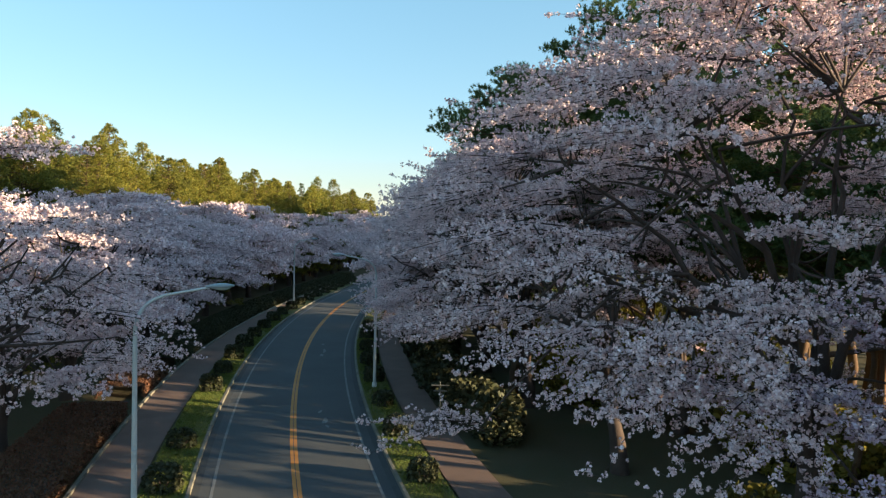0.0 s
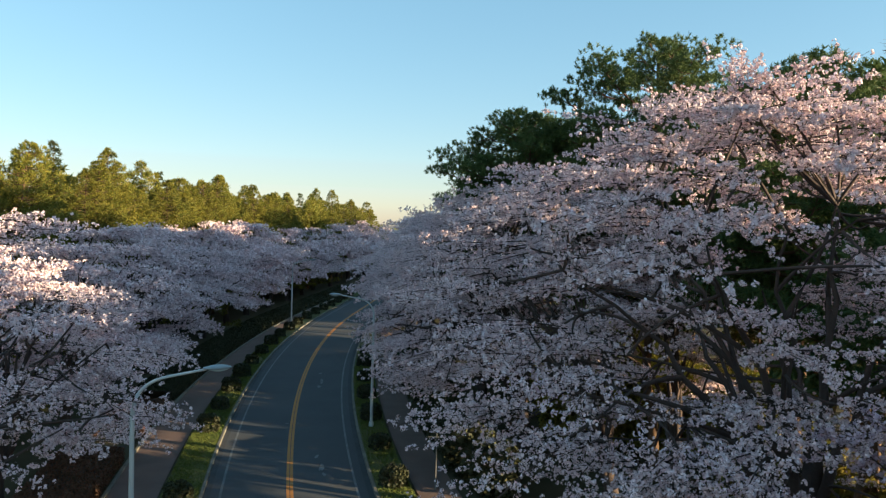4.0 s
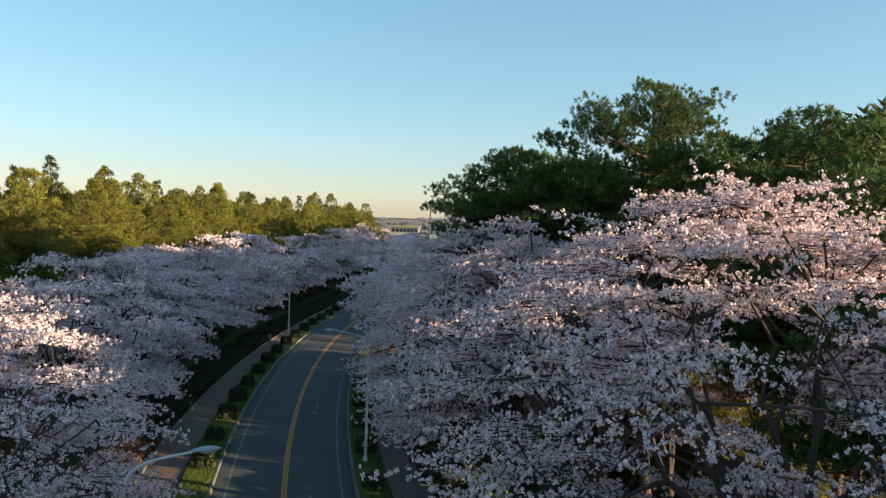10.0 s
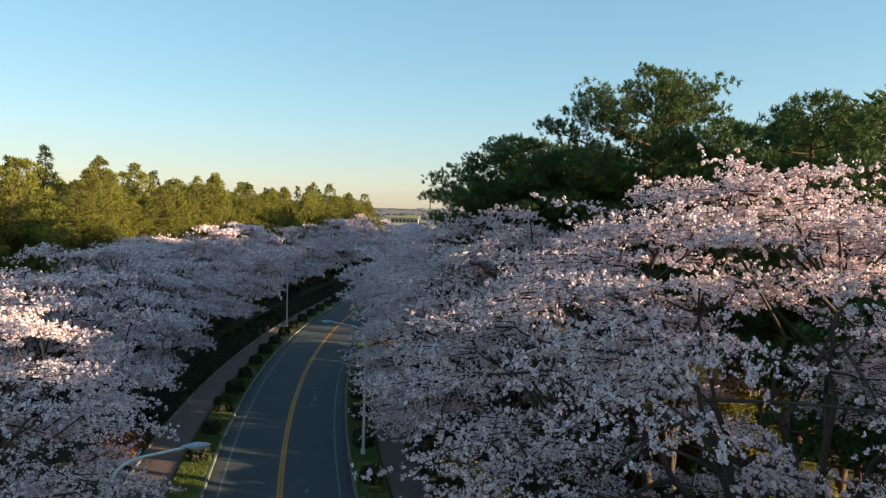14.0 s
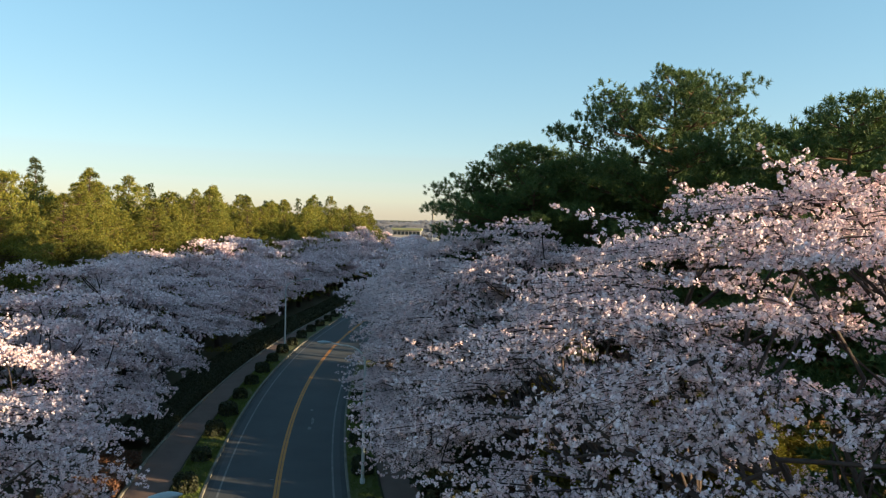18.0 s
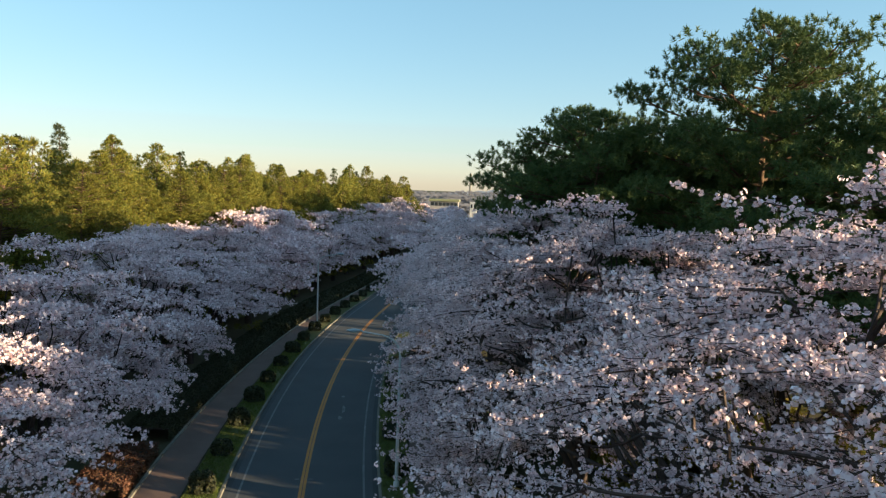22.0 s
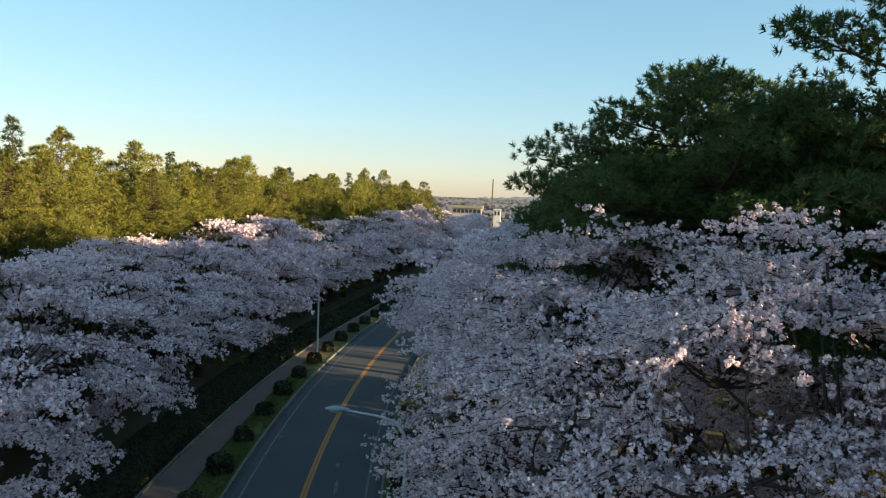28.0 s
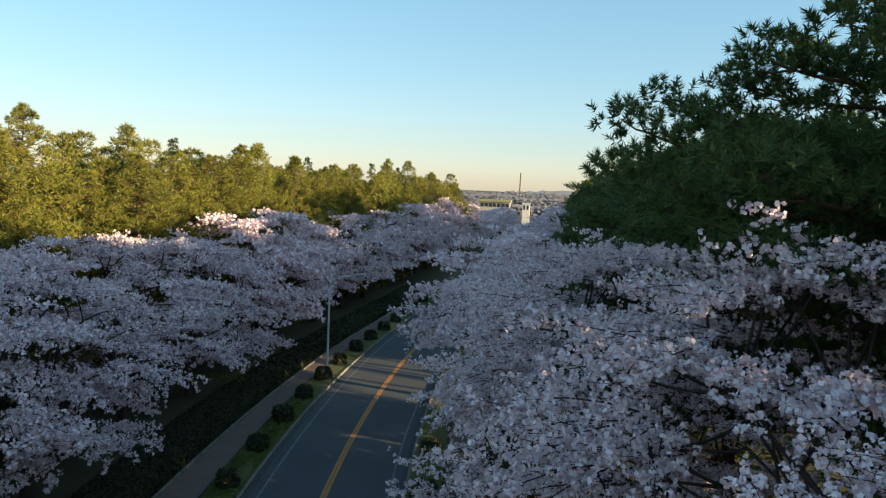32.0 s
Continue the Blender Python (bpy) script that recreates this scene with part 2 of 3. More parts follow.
# ---- trees ----
def cherry_tree(seed, H, R, tops, lows, petals, petal_size, step, label, zlow=0.3, fork=1.9, limbs=7, rim=0.5, girth=0.28, off=(0.0, 0.0), ball=0.062, detail=2, flat=2.0, gap=None, gap_width=.45, fan=6, mat=None, skirt=()):
    """A spreading cherry in full bloom round the origin: trunk, limbs, and fans of boughs in tiers, each bough set with balls of flowers."""
    rng = np.random.default_rng(seed)
    tree = empty("cherry_tree", 0, 0, 0, label, "tree", "cherry trees along the road")
    ph = rng.uniform(0, 6.28, 6)
    reach = lambda a: R * (1 + 0.11 * np.sin(2 * a + ph[0]) + 0.09 * np.sin(3 * a + ph[1]) + 0.06 * np.sin(5 * a + ph[2]))
    hump = lambda a, q: 0.045 * H * np.sin(3 * a + ph[3] + 3 * q) + 0.035 * H * np.sin(5 * a + ph[4] - 5 * q)
    top = lambda a, q: H * (1 - (1 - rim) * q ** flat) + hump(a, q) * np.minimum(1, q * 2)
    at = lambda a, q, z: np.array([off[0] + math.cos(a) * q * reach(a), off[1] + math.sin(a) * q * reach(a), z])
    f = np.array([rng.uniform(-.25, .25) + off[0] * .12, rng.uniform(-.25, .25) + off[1] * .12, fork])
    tv, tf = tubes([(bez((0, 0, -0.15), (f[0] * .2, f[1] * .2 + .1, fork * .6), f, 6), np.linspace(girth * 1.35, girth * 0.82, 6))], 9)
    put("trunk", mesh_np("trunk", tv, tf), M_BARK, tree)
    nodes = []
    for i in range(limbs):
        a = 6.283 * (i + rng.uniform(-.25, .25)) / limbs
        q = rng.uniform(0.5, 0.75) if i % 3 else rng.uniform(0.05, 0.3)
        e = at(a, q, top(a, q) * rng.uniform(.74, .86))
        mid = np.array([e[0] * .35, e[1] * .35, fork + (e[2] - fork) * rng.uniform(.5, .75)]) + rng.normal(size=3) * .3
        p = bez(f - np.array([0, 0, .45]), mid, e, 12) + np.concatenate([np.zeros((2, 3)), rng.normal(size=(10, 3)) * 0.10])
        branch = [(p, .03 + (girth * .62 - .03) * np.linspace(1, 0, 12) ** 1.5)]
        nodes.append(p[3:])
        for k in range(4):
            n0 = 4 + k * 2 - (k > 2)
            b, qq = a + rng.uniform(-.75, .75), min(.85, q * rng.uniform(.75, 1.35) + .08)
            e2 = at(b, qq, top(b, qq) * rng.uniform(.6, .86))
            p2 = bez(p[n0], (p[n0] + e2) / 2 + np.array([0, 0, .12]) + rng.normal(size=3) * .2, e2, 7)
            branch.append((p2, np.linspace(girth * .42 * (1 - n0 / 14), .022, 7)))
            nodes.append(p2[1:])
        lv, lf = tubes(branch, 6 if detail > 1 else 4)
        put("limb", mesh_np("limb", lv, lf), M_BARK, tree)
    nodes = np.concatenate(nodes)
    tiers = []
    terrace = lambda z: round(z / .95) * .95 + rng.normal() * .12
    for i in range(tops):
        a, q = i * 2.39996 + rng.uniform(-.25, .25), .95 * math.sqrt((i + rng.uniform(.2, .9)) / tops)
        z = top(a, q) - rng.uniform(0, .4)
        tiers.append((a, q, z if q < .3 else terrace(z)))
    for i in range(lows):
        a, q = i * 2.39996 + rng.uniform(-.5, .5), rng.uniform(.5, 1.0)
        if gap is not None and math.cos(a - gap) > gap_width:
            continue
        lo, hi = zlow * H, max(zlow * H + .3, top(a, q) - 1.3)
        tiers.append((a, q * .94, terrace(lo + (hi - lo) * rng.uniform(0, 1))))
    for a0, n, z0, z1 in skirt:
        for i in range(n):
            a = a0 + rng.uniform(-.9, .9)
            tiers.append((a, rng.uniform(.72, .95), terrace(rng.uniform(z0, z1))))
    size = .5 + R / 15
    paths, strings = [], []
    for a, q, z in tiers:
        yaw = a + rng.normal() * (.3 + .9 * max(0, .4 - q))
        slope = .16 - .42 * q + rng.normal() * .07
        c = at(a, q, z)
        base = c - np.array([math.cos(yaw), math.sin(yaw), slope]) * 1.5 * size
        near = nodes[np.argmin(((nodes - base) ** 2).sum(1) + 2 * np.maximum(0, nodes[:, 2] - base[2] - .2) ** 2)]
        paths.append((bez(near, (near + base) / 2 + rng.normal(size=3) * .2 - (0, 0, .15), base, 6), np.linspace(.045, .024, 6)))
        for j in range(fan):
            by = yaw + (j - (fan - 1) / 2) * 1.75 / fan + rng.normal() * .12
            L = size * rng.uniform(1.9, 3.2) * (1 - .06 * abs(j - (fan - 1) / 2))
            bs = base + rng.normal(size=3) * np.array([.12, .12, .10])
            d = np.array([math.cos(by), math.sin(by), slope + rng.normal() * .10])
            tip = bs + d * L
            axis = bez(bs, (bs + tip) / 2 + np.array([0, 0, rng.uniform(.02, .13) * L]), tip, 8)
            paths.append((axis[::2] if detail < 2 else axis, np.linspace(.020, .005, 4 if detail < 2 else 8)))
            strings.append((axis[2], axis[5]))
            strings.append((axis[5], tip + d * .1))
            n = 7
            for k in range(n):
                u = (k + rng.uniform(.1, 1.0)) / n
                s0 = axis[min(7, int(u * 7.99))]
                sy = by + (1 if k % 2 else -1) * rng.uniform(.35, 1.0)
                sl = size * rng.uniform(.35, .85) * (1.2 - .45 * u)
                se = s0 + np.array([math.cos(sy), math.sin(sy), rng.uniform(-.08, .30) - .15 * q]) * sl
                if detail > 0:
                    paths.append((np.stack([s0, (s0 + se) / 2 - (0, 0, .03), se]), (.007, .005, .003)))
                strings.append((s0, se))
                for w in range(2):
                    t0 = s0 + (se - s0) * rng.uniform(.2, 1.0)
                    ty = sy + rng.normal() * .9
                    td = np.array([math.cos(ty) * .6, math.sin(ty) * .6, rng.uniform(-.25, .75)])
                    t1 = t0 + td * rng.uniform(.15, .46)
                    strings.append((t0, t1))
                    if detail > 1:
                        paths.append((np.stack([t0, t1]), (.004, .002)))
    wv, wf = tubes(paths, 3)
    put("branchwork", mesh_np("branchwork", wv, wf), M_BARK, tree, kind="stuff")
    a0, a1 = np.array([s[0] for s in strings]), np.array([s[1] for s in strings])
    many = np.maximum(1, np.round(np.linalg.norm(a1 - a0, axis=1) / step)).astype(int)
    w = rng.uniform(.05, 1.05, many.sum())[:, None]
    cl = np.repeat(a0, many, 0) * (1 - w) + np.repeat(a1, many, 0) * w
    cl = cl + rng.normal(size=cl.shape) * ball * .55
    big = np.repeat(ball * rng.uniform(.6, 1.3, len(cl)), petals)[:, None]
    jit = rng.normal(size=(len(cl) * petals, 3))
    jit /= np.linalg.norm(jit, axis=1)[:, None]
    bv, bf = cards(rng, np.repeat(cl, petals, 0) + jit * big, petal_size, 4, jit * 1.6, .6)
    put("blossom", mesh_np("blossom", bv, bf), mat or M_BLOSSOM, tree, "pale pink and white cherry blossom", "stuff")
    return tree


def shoots(rng, roots, axes, length, per, needle, width):
    """Bottle-brush shoots: so many needles standing off round every shoot, closing towards its tip."""
    n = len(roots) * per
    ax = np.repeat(axes, per, 0)
    u = rng.uniform(0, 1, n) ** .8
    ln = np.repeat(length * rng.uniform(.7, 1.3, len(roots)), per)
    p = np.repeat(roots, per, 0) + ax * (u * ln)[:, None]
    side = np.cross(ax, rng.normal(size=(n, 3)))
    side /= np.linalg.norm(side, axis=1)[:, None] + 1e-9
    th = np.radians(92 - 58 * u + rng.normal(size=n) * 10)[:, None]
    d = ax * np.cos(th) + side * np.sin(th)
    wide = np.cross(d, rng.normal(size=(n, 3)))
    wide /= np.linalg.norm(wide, axis=1)[:, None] + 1e-9
    q = p + d * (needle * rng.uniform(.75, 1.2, n))[:, None]
    v = np.stack([p - wide * width * .5, p + wide * width * .5, q], 1)
    return v.reshape(-1, 3), np.arange(n * 3).reshape(n, 3)


def pine_tree(seed, H, R, bare, limbs, tufts, per, needle, width, label, lean=(0.6, 0.3), round_top=0.55, group="pines beside the road", sub=2.2, pad=0.58, split=True, girth=.30, shoot=.30):
    """A broad black pine: bent trunk, spreading limbs, rounded pads of upright bottle-brush shoots."""
    rng = np.random.default_rng(seed)
    tree = empty("pine_tree", 0, 0, 0, label, "tree", group)
    tp = bez((0, 0, -.2), (lean[0] * 2, lean[1] * 2, H * .5), (lean[0], lean[1], H * .97), 14)
    tp[1:-1, :2] += rng.normal(size=(12, 2)) * .12
    tv, tf = tubes([(tp, np.linspace(girth, .05, 14))], 8)
    put("trunk", mesh_np("trunk", tv, tf), M_PINEBARK, tree)
    paths, pads, axes = [], [], []

    def tuft(centre_point, r):
        g = rng.normal(size=(tufts, 3))
        g /= np.linalg.norm(g, axis=1)[:, None]
        g[:, 2] = np.where(g[:, 2] < -.25, -g[:, 2], g[:, 2])
        g *= rng.uniform(.45, 1.0, tufts)[:, None] ** .5
        ax = g * np.array([1.0, 1.0, .6]) + np.array([0, 0, .75]) + rng.normal(size=(tufts, 3)) * .15
        pads.append(centre_point - np.array([0, 0, .15]) + g * np.array([r, r, r * .62]))
        axes.append(ax / np.linalg.norm(ax, axis=1)[:, None])

    for i in range(limbs):
        t = (i + .5) / limbs
        z = H * (bare + (0.98 - bare) * t)
        prof = math.sin(math.pi * min(1, max(.02, t * .88 + .16))) ** round_top
        a = i * 2.39996 + rng.uniform(-.5, .5)
        ln = max(.8, R * prof * rng.uniform(.72, 1.12))
        k = min(13, int((z / H) * 13))
        s = tp[k] + (tp[min(13, k + 1)] - tp[k]) * ((z / H) * 13 - k)
        e = s + np.array([math.cos(a) * ln, math.sin(a) * ln, ln * rng.uniform(.0, .26) + .3 * t])
        m = (s + e) / 2 + np.array([0, 0, -.12 * ln])
        p = bez(s, m, e, 8)
        if split:
            mv, mf = tubes([(p, np.linspace(.10 * (1 - .6 * t), .025, 8))], 5)
            put("limb", mesh_np("limb", mv, mf), M_PINEBARK, tree)
        else:
            paths.append((p[[0, 3, 7]], np.linspace(.10 * (1 - .6 * t), .025, 3)))
        nsub = max(3, int(ln * sub))
        for j in range(nsub + 1):
            u = .22 + .78 * (j + rng.uniform()) / nsub
            if j == nsub:
                ee = e
            else:
                q = p[min(7, int(u * 7.99))]
                b = a + (1 if j % 2 else -1) * rng.uniform(.25, 1.25)
                sl = rng.uniform(.4, 1.1) * (1.2 - .4 * u) * (.45 + R / 10)
                ee = q + np.array([math.cos(b) * sl, math.sin(b) * sl, rng.uniform(.0, .55) * sl])
                paths.append((np.stack([q, (q + ee) / 2 + (0, 0, -.05), ee]), (.03, .022, .012)))
            tuft(ee, pad * rng.uniform(.65, 1.25))
    for i in range(26 if split else 8):
        k = rng.uniform(.72, 1.0)
        s = tp[min(13, int(k * 13.99))]
        a = i * 2.39996
        ln = rng.uniform(.3, 1.7) * (1.25 - k) / .45 + .15
        ee = s + np.array([math.cos(a) * ln, math.sin(a) * ln, rng.uniform(.2, .75)])
        paths.append((np.stack([s, (s + ee) / 2, ee]), (.03, .022, .012)))
        tuft(ee, pad * rng.uniform(.6, 1.0))
    lv, lf = tubes(paths, 3)
    put("branchwork", mesh_np("branchwork", lv, lf), M_PINEBARK, tree, kind="stuff")
    nv, nf = shoots(rng, np.concatenate(pads), np.concatenate(axes), shoot, per, needle, width)
    put("needles", mesh_np("needles", nv, nf), M_NEEDLE, tree, kind="stuff")
    return tree


def conifer_tree(seed, H, R, whorls, per, leaf, width, label, bare=.10, taper=.75, mat=None, name="conifer_tree", clump=.55):
    """A full, rounded cone of a conifer: close boughs, each ending in lumps of fine foliage."""
    rng = np.random.default_rng(seed)
    tree = empty(name, 0, 0, 0, label, "tree", "conifer belt behind the cherry row")
    tp = bez((0, 0, -.2), (rng.normal() * .3, rng.normal() * .3, H * .5), (rng.normal() * .2, rng.normal() * .2, H), 10)
    tv, tf = tubes([(tp, np.linspace(.2, .02, 10))], 6)
    put("trunk", mesh_np("trunk", tv, tf), M_PINEBARK, tree)
    paths, roots, outs = [], [], []
    ph = rng.uniform(0, 6.28, 3)
    for i in range(whorls):
        t = (i + rng.uniform(0, 1)) / whorls
        z = H * (bare + (.99 - bare) * t)
        a = i * 2.39996 + rng.uniform(-.4, .4)
        ln = R * (1 - t) ** taper * rng.uniform(.62, 1.12) * (1 + .14 * math.sin(9 * t + ph[0]) + .14 * math.sin(2 * a + ph[1])) + .18
        k = min(8, int(z / H * 9))
        s = tp[k] + (tp[k + 1] - tp[k]) * (z / H * 9 - k)
        e = s + np.array([math.cos(a) * ln, math.sin(a) * ln, ln * rng.uniform(-.05, .40) + .1])
        paths.append((np.stack([s, (s + e) / 2 - (0, 0, .08 * ln), e]), (.035, .025, .01)))
        n = max(1, int(ln * 1.15 + .6))
        for j in range(n):
            w = 1.0 if j == 0 else rng.uniform(.35, .95)
            r = clump * rng.uniform(.6, 1.25) * (.3 + .7 * min(1, ln / 1.8))
            c = s + (e - s) * w + np.array([-math.sin(a), math.cos(a), 0.0]) * (rng.normal() * .32 * ln * (j > 0)) + rng.normal(size=3) * .1
            g = rng.normal(size=(per, 3))
            g /= np.linalg.norm(g, axis=1)[:, None]
            roots.append(c + g * r * rng.uniform(.35, .85, per)[:, None] * np.array([1, 1, .75]))
            d = g + np.array([math.cos(a) * .5, math.sin(a) * .5, .55])
            outs.append(d / np.linalg.norm(d, axis=1)[:, None])
    lv, lf = tubes(paths, 3)
    put("branchwork", mesh_np("branchwork", lv, lf), M_PINEBARK, tree, kind="stuff")
    nv, nf = blades(rng, np.concatenate(roots), leaf, width, 1.6, 1, .8, np.concatenate(outs))
    put("foliage", mesh_np("foliage", nv, nf), mat or M_CONIFER, tree, kind="stuff")
    return tree


def place(ob, x, y, turn=0.0, size=1.0, tall=1.0):
    ob.matrix_basis = pose(x, y, 0, 0, 0, turn) @ Matrix.Diagonal((size, size, size * tall, 1))
    return ob


def again(ob, x, y, turn=0.0, size=1.0, tall=1.0):
    c = copy_thing(ob, Matrix())
    return place(c, x, y, turn, size, tall)


# ---- the road's line: x of the centre line at y, its heading and points beside it ----
def centre(y):
    if y < 10:
        return -13.1 + 0.00215 * 76 ** 2 + (y - 10) * -2 * 0.00215 * 76
    if y > 98:
        return -13.1 + 0.00215 * 144 + (y - 98) * 0.045
    return -13.1 + 0.00215 * (y - 86) ** 2


def beside(y, s):
    """The point at s metres to the right of the centre line."""
    g = (centre(y + .5) - centre(y - .5))
    n = math.hypot(1, g)
    return centre(y) + s / n, y - s * g / n


def heading(y):
    """Degrees by which the road turns left of +y."""
    return -math.degrees(math.atan(centre(y + .5) - centre(y - .5)))


def path_edge(y):
    """The footpath's outer edge; the path narrows down the road."""
    return float(np.interp(y, (46, 54, 64, 74, 87, 116), (-7.75, -7.55, -7.25, -7.0, -6.75, -6.3)))


def strip(name, s0, s1, z, mat, y0=-60.0, y1=330.0, step=2.0, cols=1, rough=0.0, seed=1):
    rng = np.random.default_rng(seed)
    ys = np.arange(y0, y1 + step, step)
    v = [(*beside(y, s), z + (rng.normal() * rough if 0 < j < cols else 0)) for y in ys for j, s in enumerate(np.linspace(s0(y) if callable(s0) else s0, s1, cols + 1))]
    k = cols + 1
    f = [(i * k + j, i * k + j + 1, (i + 1) * k + j + 1, (i + 1) * k + j) for i in range(len(ys) - 1) for j in range(cols)]
    return tagged(put(name, mesh_np(name, v, f), mat), kind="structure")


# ---- ground, road, verges, path ----
xs = np.concatenate([[-3000, -1200, -500, -200], np.linspace(-90, 90, 46), [200, 500, 1200, 3000]])
ys = np.concatenate([[-800, -300, -120], np.linspace(-60, 200, 66), [300, 600, 1200, 4000]])
gx, gy = np.meshgrid(xs, ys)
gz = np.full(gx.shape, -0.06)
nx = len(xs)
gf = [(j * nx + i, j * nx + i + 1, (j + 1) * nx + i + 1, (j + 1) * nx + i) for j in range(len(ys) - 1) for i in range(nx - 1)]
tagged(put("ground", mesh_np("ground", np.stack([gx.ravel(), gy.ravel(), gz.ravel()], 1), gf), M_SOIL), "dark soil and thin grass under the trees", "ground", kind="structure")
tagged(strip("road", -3.45, 3.45, 0.0, M_ASPHALT), "grey asphalt two-lane road in the shade of the trees", "road")
for side in (-1, 1):
    tagged(strip("gutter", side * 3.45, side * 3.72, 0.004, M_GUTTER), "concrete gutter beside the road", "gutter")
    tagged(strip("edge_line", side * 2.95, side * 3.06, 0.005, M_WHITE), "worn white edge line painted on asphalt", "road marking")
    tagged(strip("verge", side * 3.86, side * 5.5, 0.11, M_TURF, cols=4, rough=0.03), "grass verge between the kerb and the path", "verge")
    tagged(strip("footpath", path_edge if side < 0 else 7.5, side * 5.62, 0.06, M_PATH), "reddish brown footpath beside the road", "footpath")
for s in (-0.085, 0.085):
    tagged(strip("centre_line", s - 0.07, s + 0.07, 0.005, M_ORANGE), "double orange centre line painted on asphalt", "road marking")


def bar(length, width, height, bevel=0.015):
    bm = bmesh.new()
    bmesh.ops.create_cube(bm, size=1.0, matrix=Matrix.Diagonal((width, length, height, 1)))
    bmesh.ops.bevel(bm, geom=bm.edges[:], offset=bevel, segments=1, affect="EDGES")
    me = bpy.data.meshes.new("kerb_stone")
    bm.to_mesh(me)
    bm.free()
    return me


def kerb_row(name, s, z, length, me, y0, y1, mat, label):
    row = tagged(empty(name, 0, 0, 0, label, "kerb"), kind="structure")
    y = y0
    while y < y1:
        x, yy = beside(y, s(y) if callable(s) else s)
        ob = put("kerb_stone", me, mat, row)
        ob.matrix_basis = pose(x, yy, z, 0, 0, heading(y))
        y += length * math.cos(math.radians(heading(y)))


big_kerb, small_kerb = bar(0.79, 0.14, 0.28), bar(0.79, 0.15, 0.22)

# ---- cherry trees ----
LABEL_C = "old cherry tree in full pale pink bloom beside the road"
near_a = cherry_tree(19, 15.3, 7.0, 58, 48, 7, 0.055, 0.140, LABEL_C, zlow=.38, skirt=((3.4, 10, 4.8, 8.0),), fork=4.6, limbs=8, rim=.68, girth=.30, off=(-1.4, 0.4), flat=2.2, gap=-.6, gap_width=.96, ball=.044)
near_b = cherry_tree(12, 13.5, 6.1, 62, 24, 8, 0.052, 0.118, LABEL_C, zlow=.36, fork=2.2, limbs=8, rim=.56, girth=.30, off=(-3.2, 3.8), flat=3.0, gap=-1.4, gap_width=.4, ball=.042, skirt=((3.3, 13, 4.6, 8.5),))
near_m = cherry_tree(14, 13.8, 6.0, 40, 28, 6, 0.076, 0.165, LABEL_C, zlow=.34, fork=2.2, limbs=8, rim=.50, girth=.30, off=(-2.8, 0.8), flat=2.6, detail=1, ball=.058, gap=-1.4, gap_width=.6)
near_l = cherry_tree(13, 12.3, 5.4, 22, 13, 7, 0.062, 0.225, LABEL_C, zlow=.36, fork=2.0, limbs=8, rim=.52, off=(1.6, 0), ball=.052)
small = cherry_tree(15, 9.0, 3.5, 13, 13, 8, 0.062, 0.15, "small cherry tree with pinkish bloom under the tall one", zlow=.4, fork=1.6, limbs=6, rim=.6, girth=.16, mat=M_PINK, ball=.052)
mid_a = cherry_tree(21, 11.2, 6.0, 32, 22, 4, 0.115, 0.215, LABEL_C, zlow=.3, rim=.52, detail=1, ball=.085)
mid_b = cherry_tree(22, 10.9, 5.7, 30, 20, 4, 0.115, 0.215, LABEL_C, zlow=.3, rim=.55, detail=1, ball=.085)
far_a = cherry_tree(31, 10.6, 5.8, 30, 28, 2, 0.22, 0.30, LABEL_C, zlow=.3, rim=.55, detail=0, ball=.12, fan=5)
far_b = cherry_tree(32, 10.2, 5.4, 28, 26, 2, 0.22, 0.30, LABEL_C, zlow=.3, rim=.58, detail=0, ball=.12, fan=5)
far_c = cherry_tree(33, 9.8, 5.6, 26, 14, 1, 0.38, 0.36, LABEL_C, zlow=.3, rim=.58, detail=0, ball=.14, fan=4)
place(near_a, 8.8, 16.2, 10)
place(near_b, 7.2, 28.5, 0)
place(near_m, 4.6, 39.0, 0)
place(small, 9.4, 11.4)
again(near_m, 2.6, 48.2, 12, 1.0, .94)
again(near_m, 11.5, 34.5, -40, .85, 1.08)
place(near_l, -14.6, 18.2, 0)
place(mid_a, -18.5, 29.0, 100, 1.0, .92)
again(mid_b, -20.5, 38.0, 0, 1.0, .97)
place(mid_b, -22.5, 47.0, 40, 1.05)
again(mid_a, -23.5, 55.5, 80, 1.0)
again(mid_b, -24.4, 64.5, 200, 1.05, .98)
again(mid_a, -25.2, 73.5, 150, 1.0, .94)
again(mid_b, .2, 57.5, 10, 1.05, 1.12)
again(mid_a, -2.4, 66.5, 222, 1.0, 1.02)
place(far_a, -25.6, 82.5, 0, 1.08)
place(far_b, -3.8, 76.0, 0, 1.05, 1.1)
rr = random.Random(4)
place(far_c, *beside(200, -12.6), 0, 1.0, .95)
for i in range(12):
    again(far_c, *beside(201 + i * 9, 9.6 + rr.uniform(-.6, .6)), rr.uniform(0, 360), rr.uniform(.95, 1.1), rr.uniform(.88, .98))
    again(far_c, *beside(209 + i * 9, -12.6 + rr.uniform(-.6, .6)), rr.uniform(0, 360), rr.uniform(.95, 1.1), rr.uniform(.66, .78))
for i in range(12):
    y = 92 + i * 9
    again((far_a, far_b)[i % 2], *beside(y, -12.6 + rr.uniform(-.6, .6)), rr.uniform(0, 360), rr.uniform(.98, 1.1), rr.uniform(.98, 1.08))
    again((far_b, far_a)[i % 2], *beside(y - 4, 9.6 + rr.uniform(-.6, .6)), rr.uniform(0, 360), rr.uniform(.95, 1.05), rr.uniform(.9, 1.0))

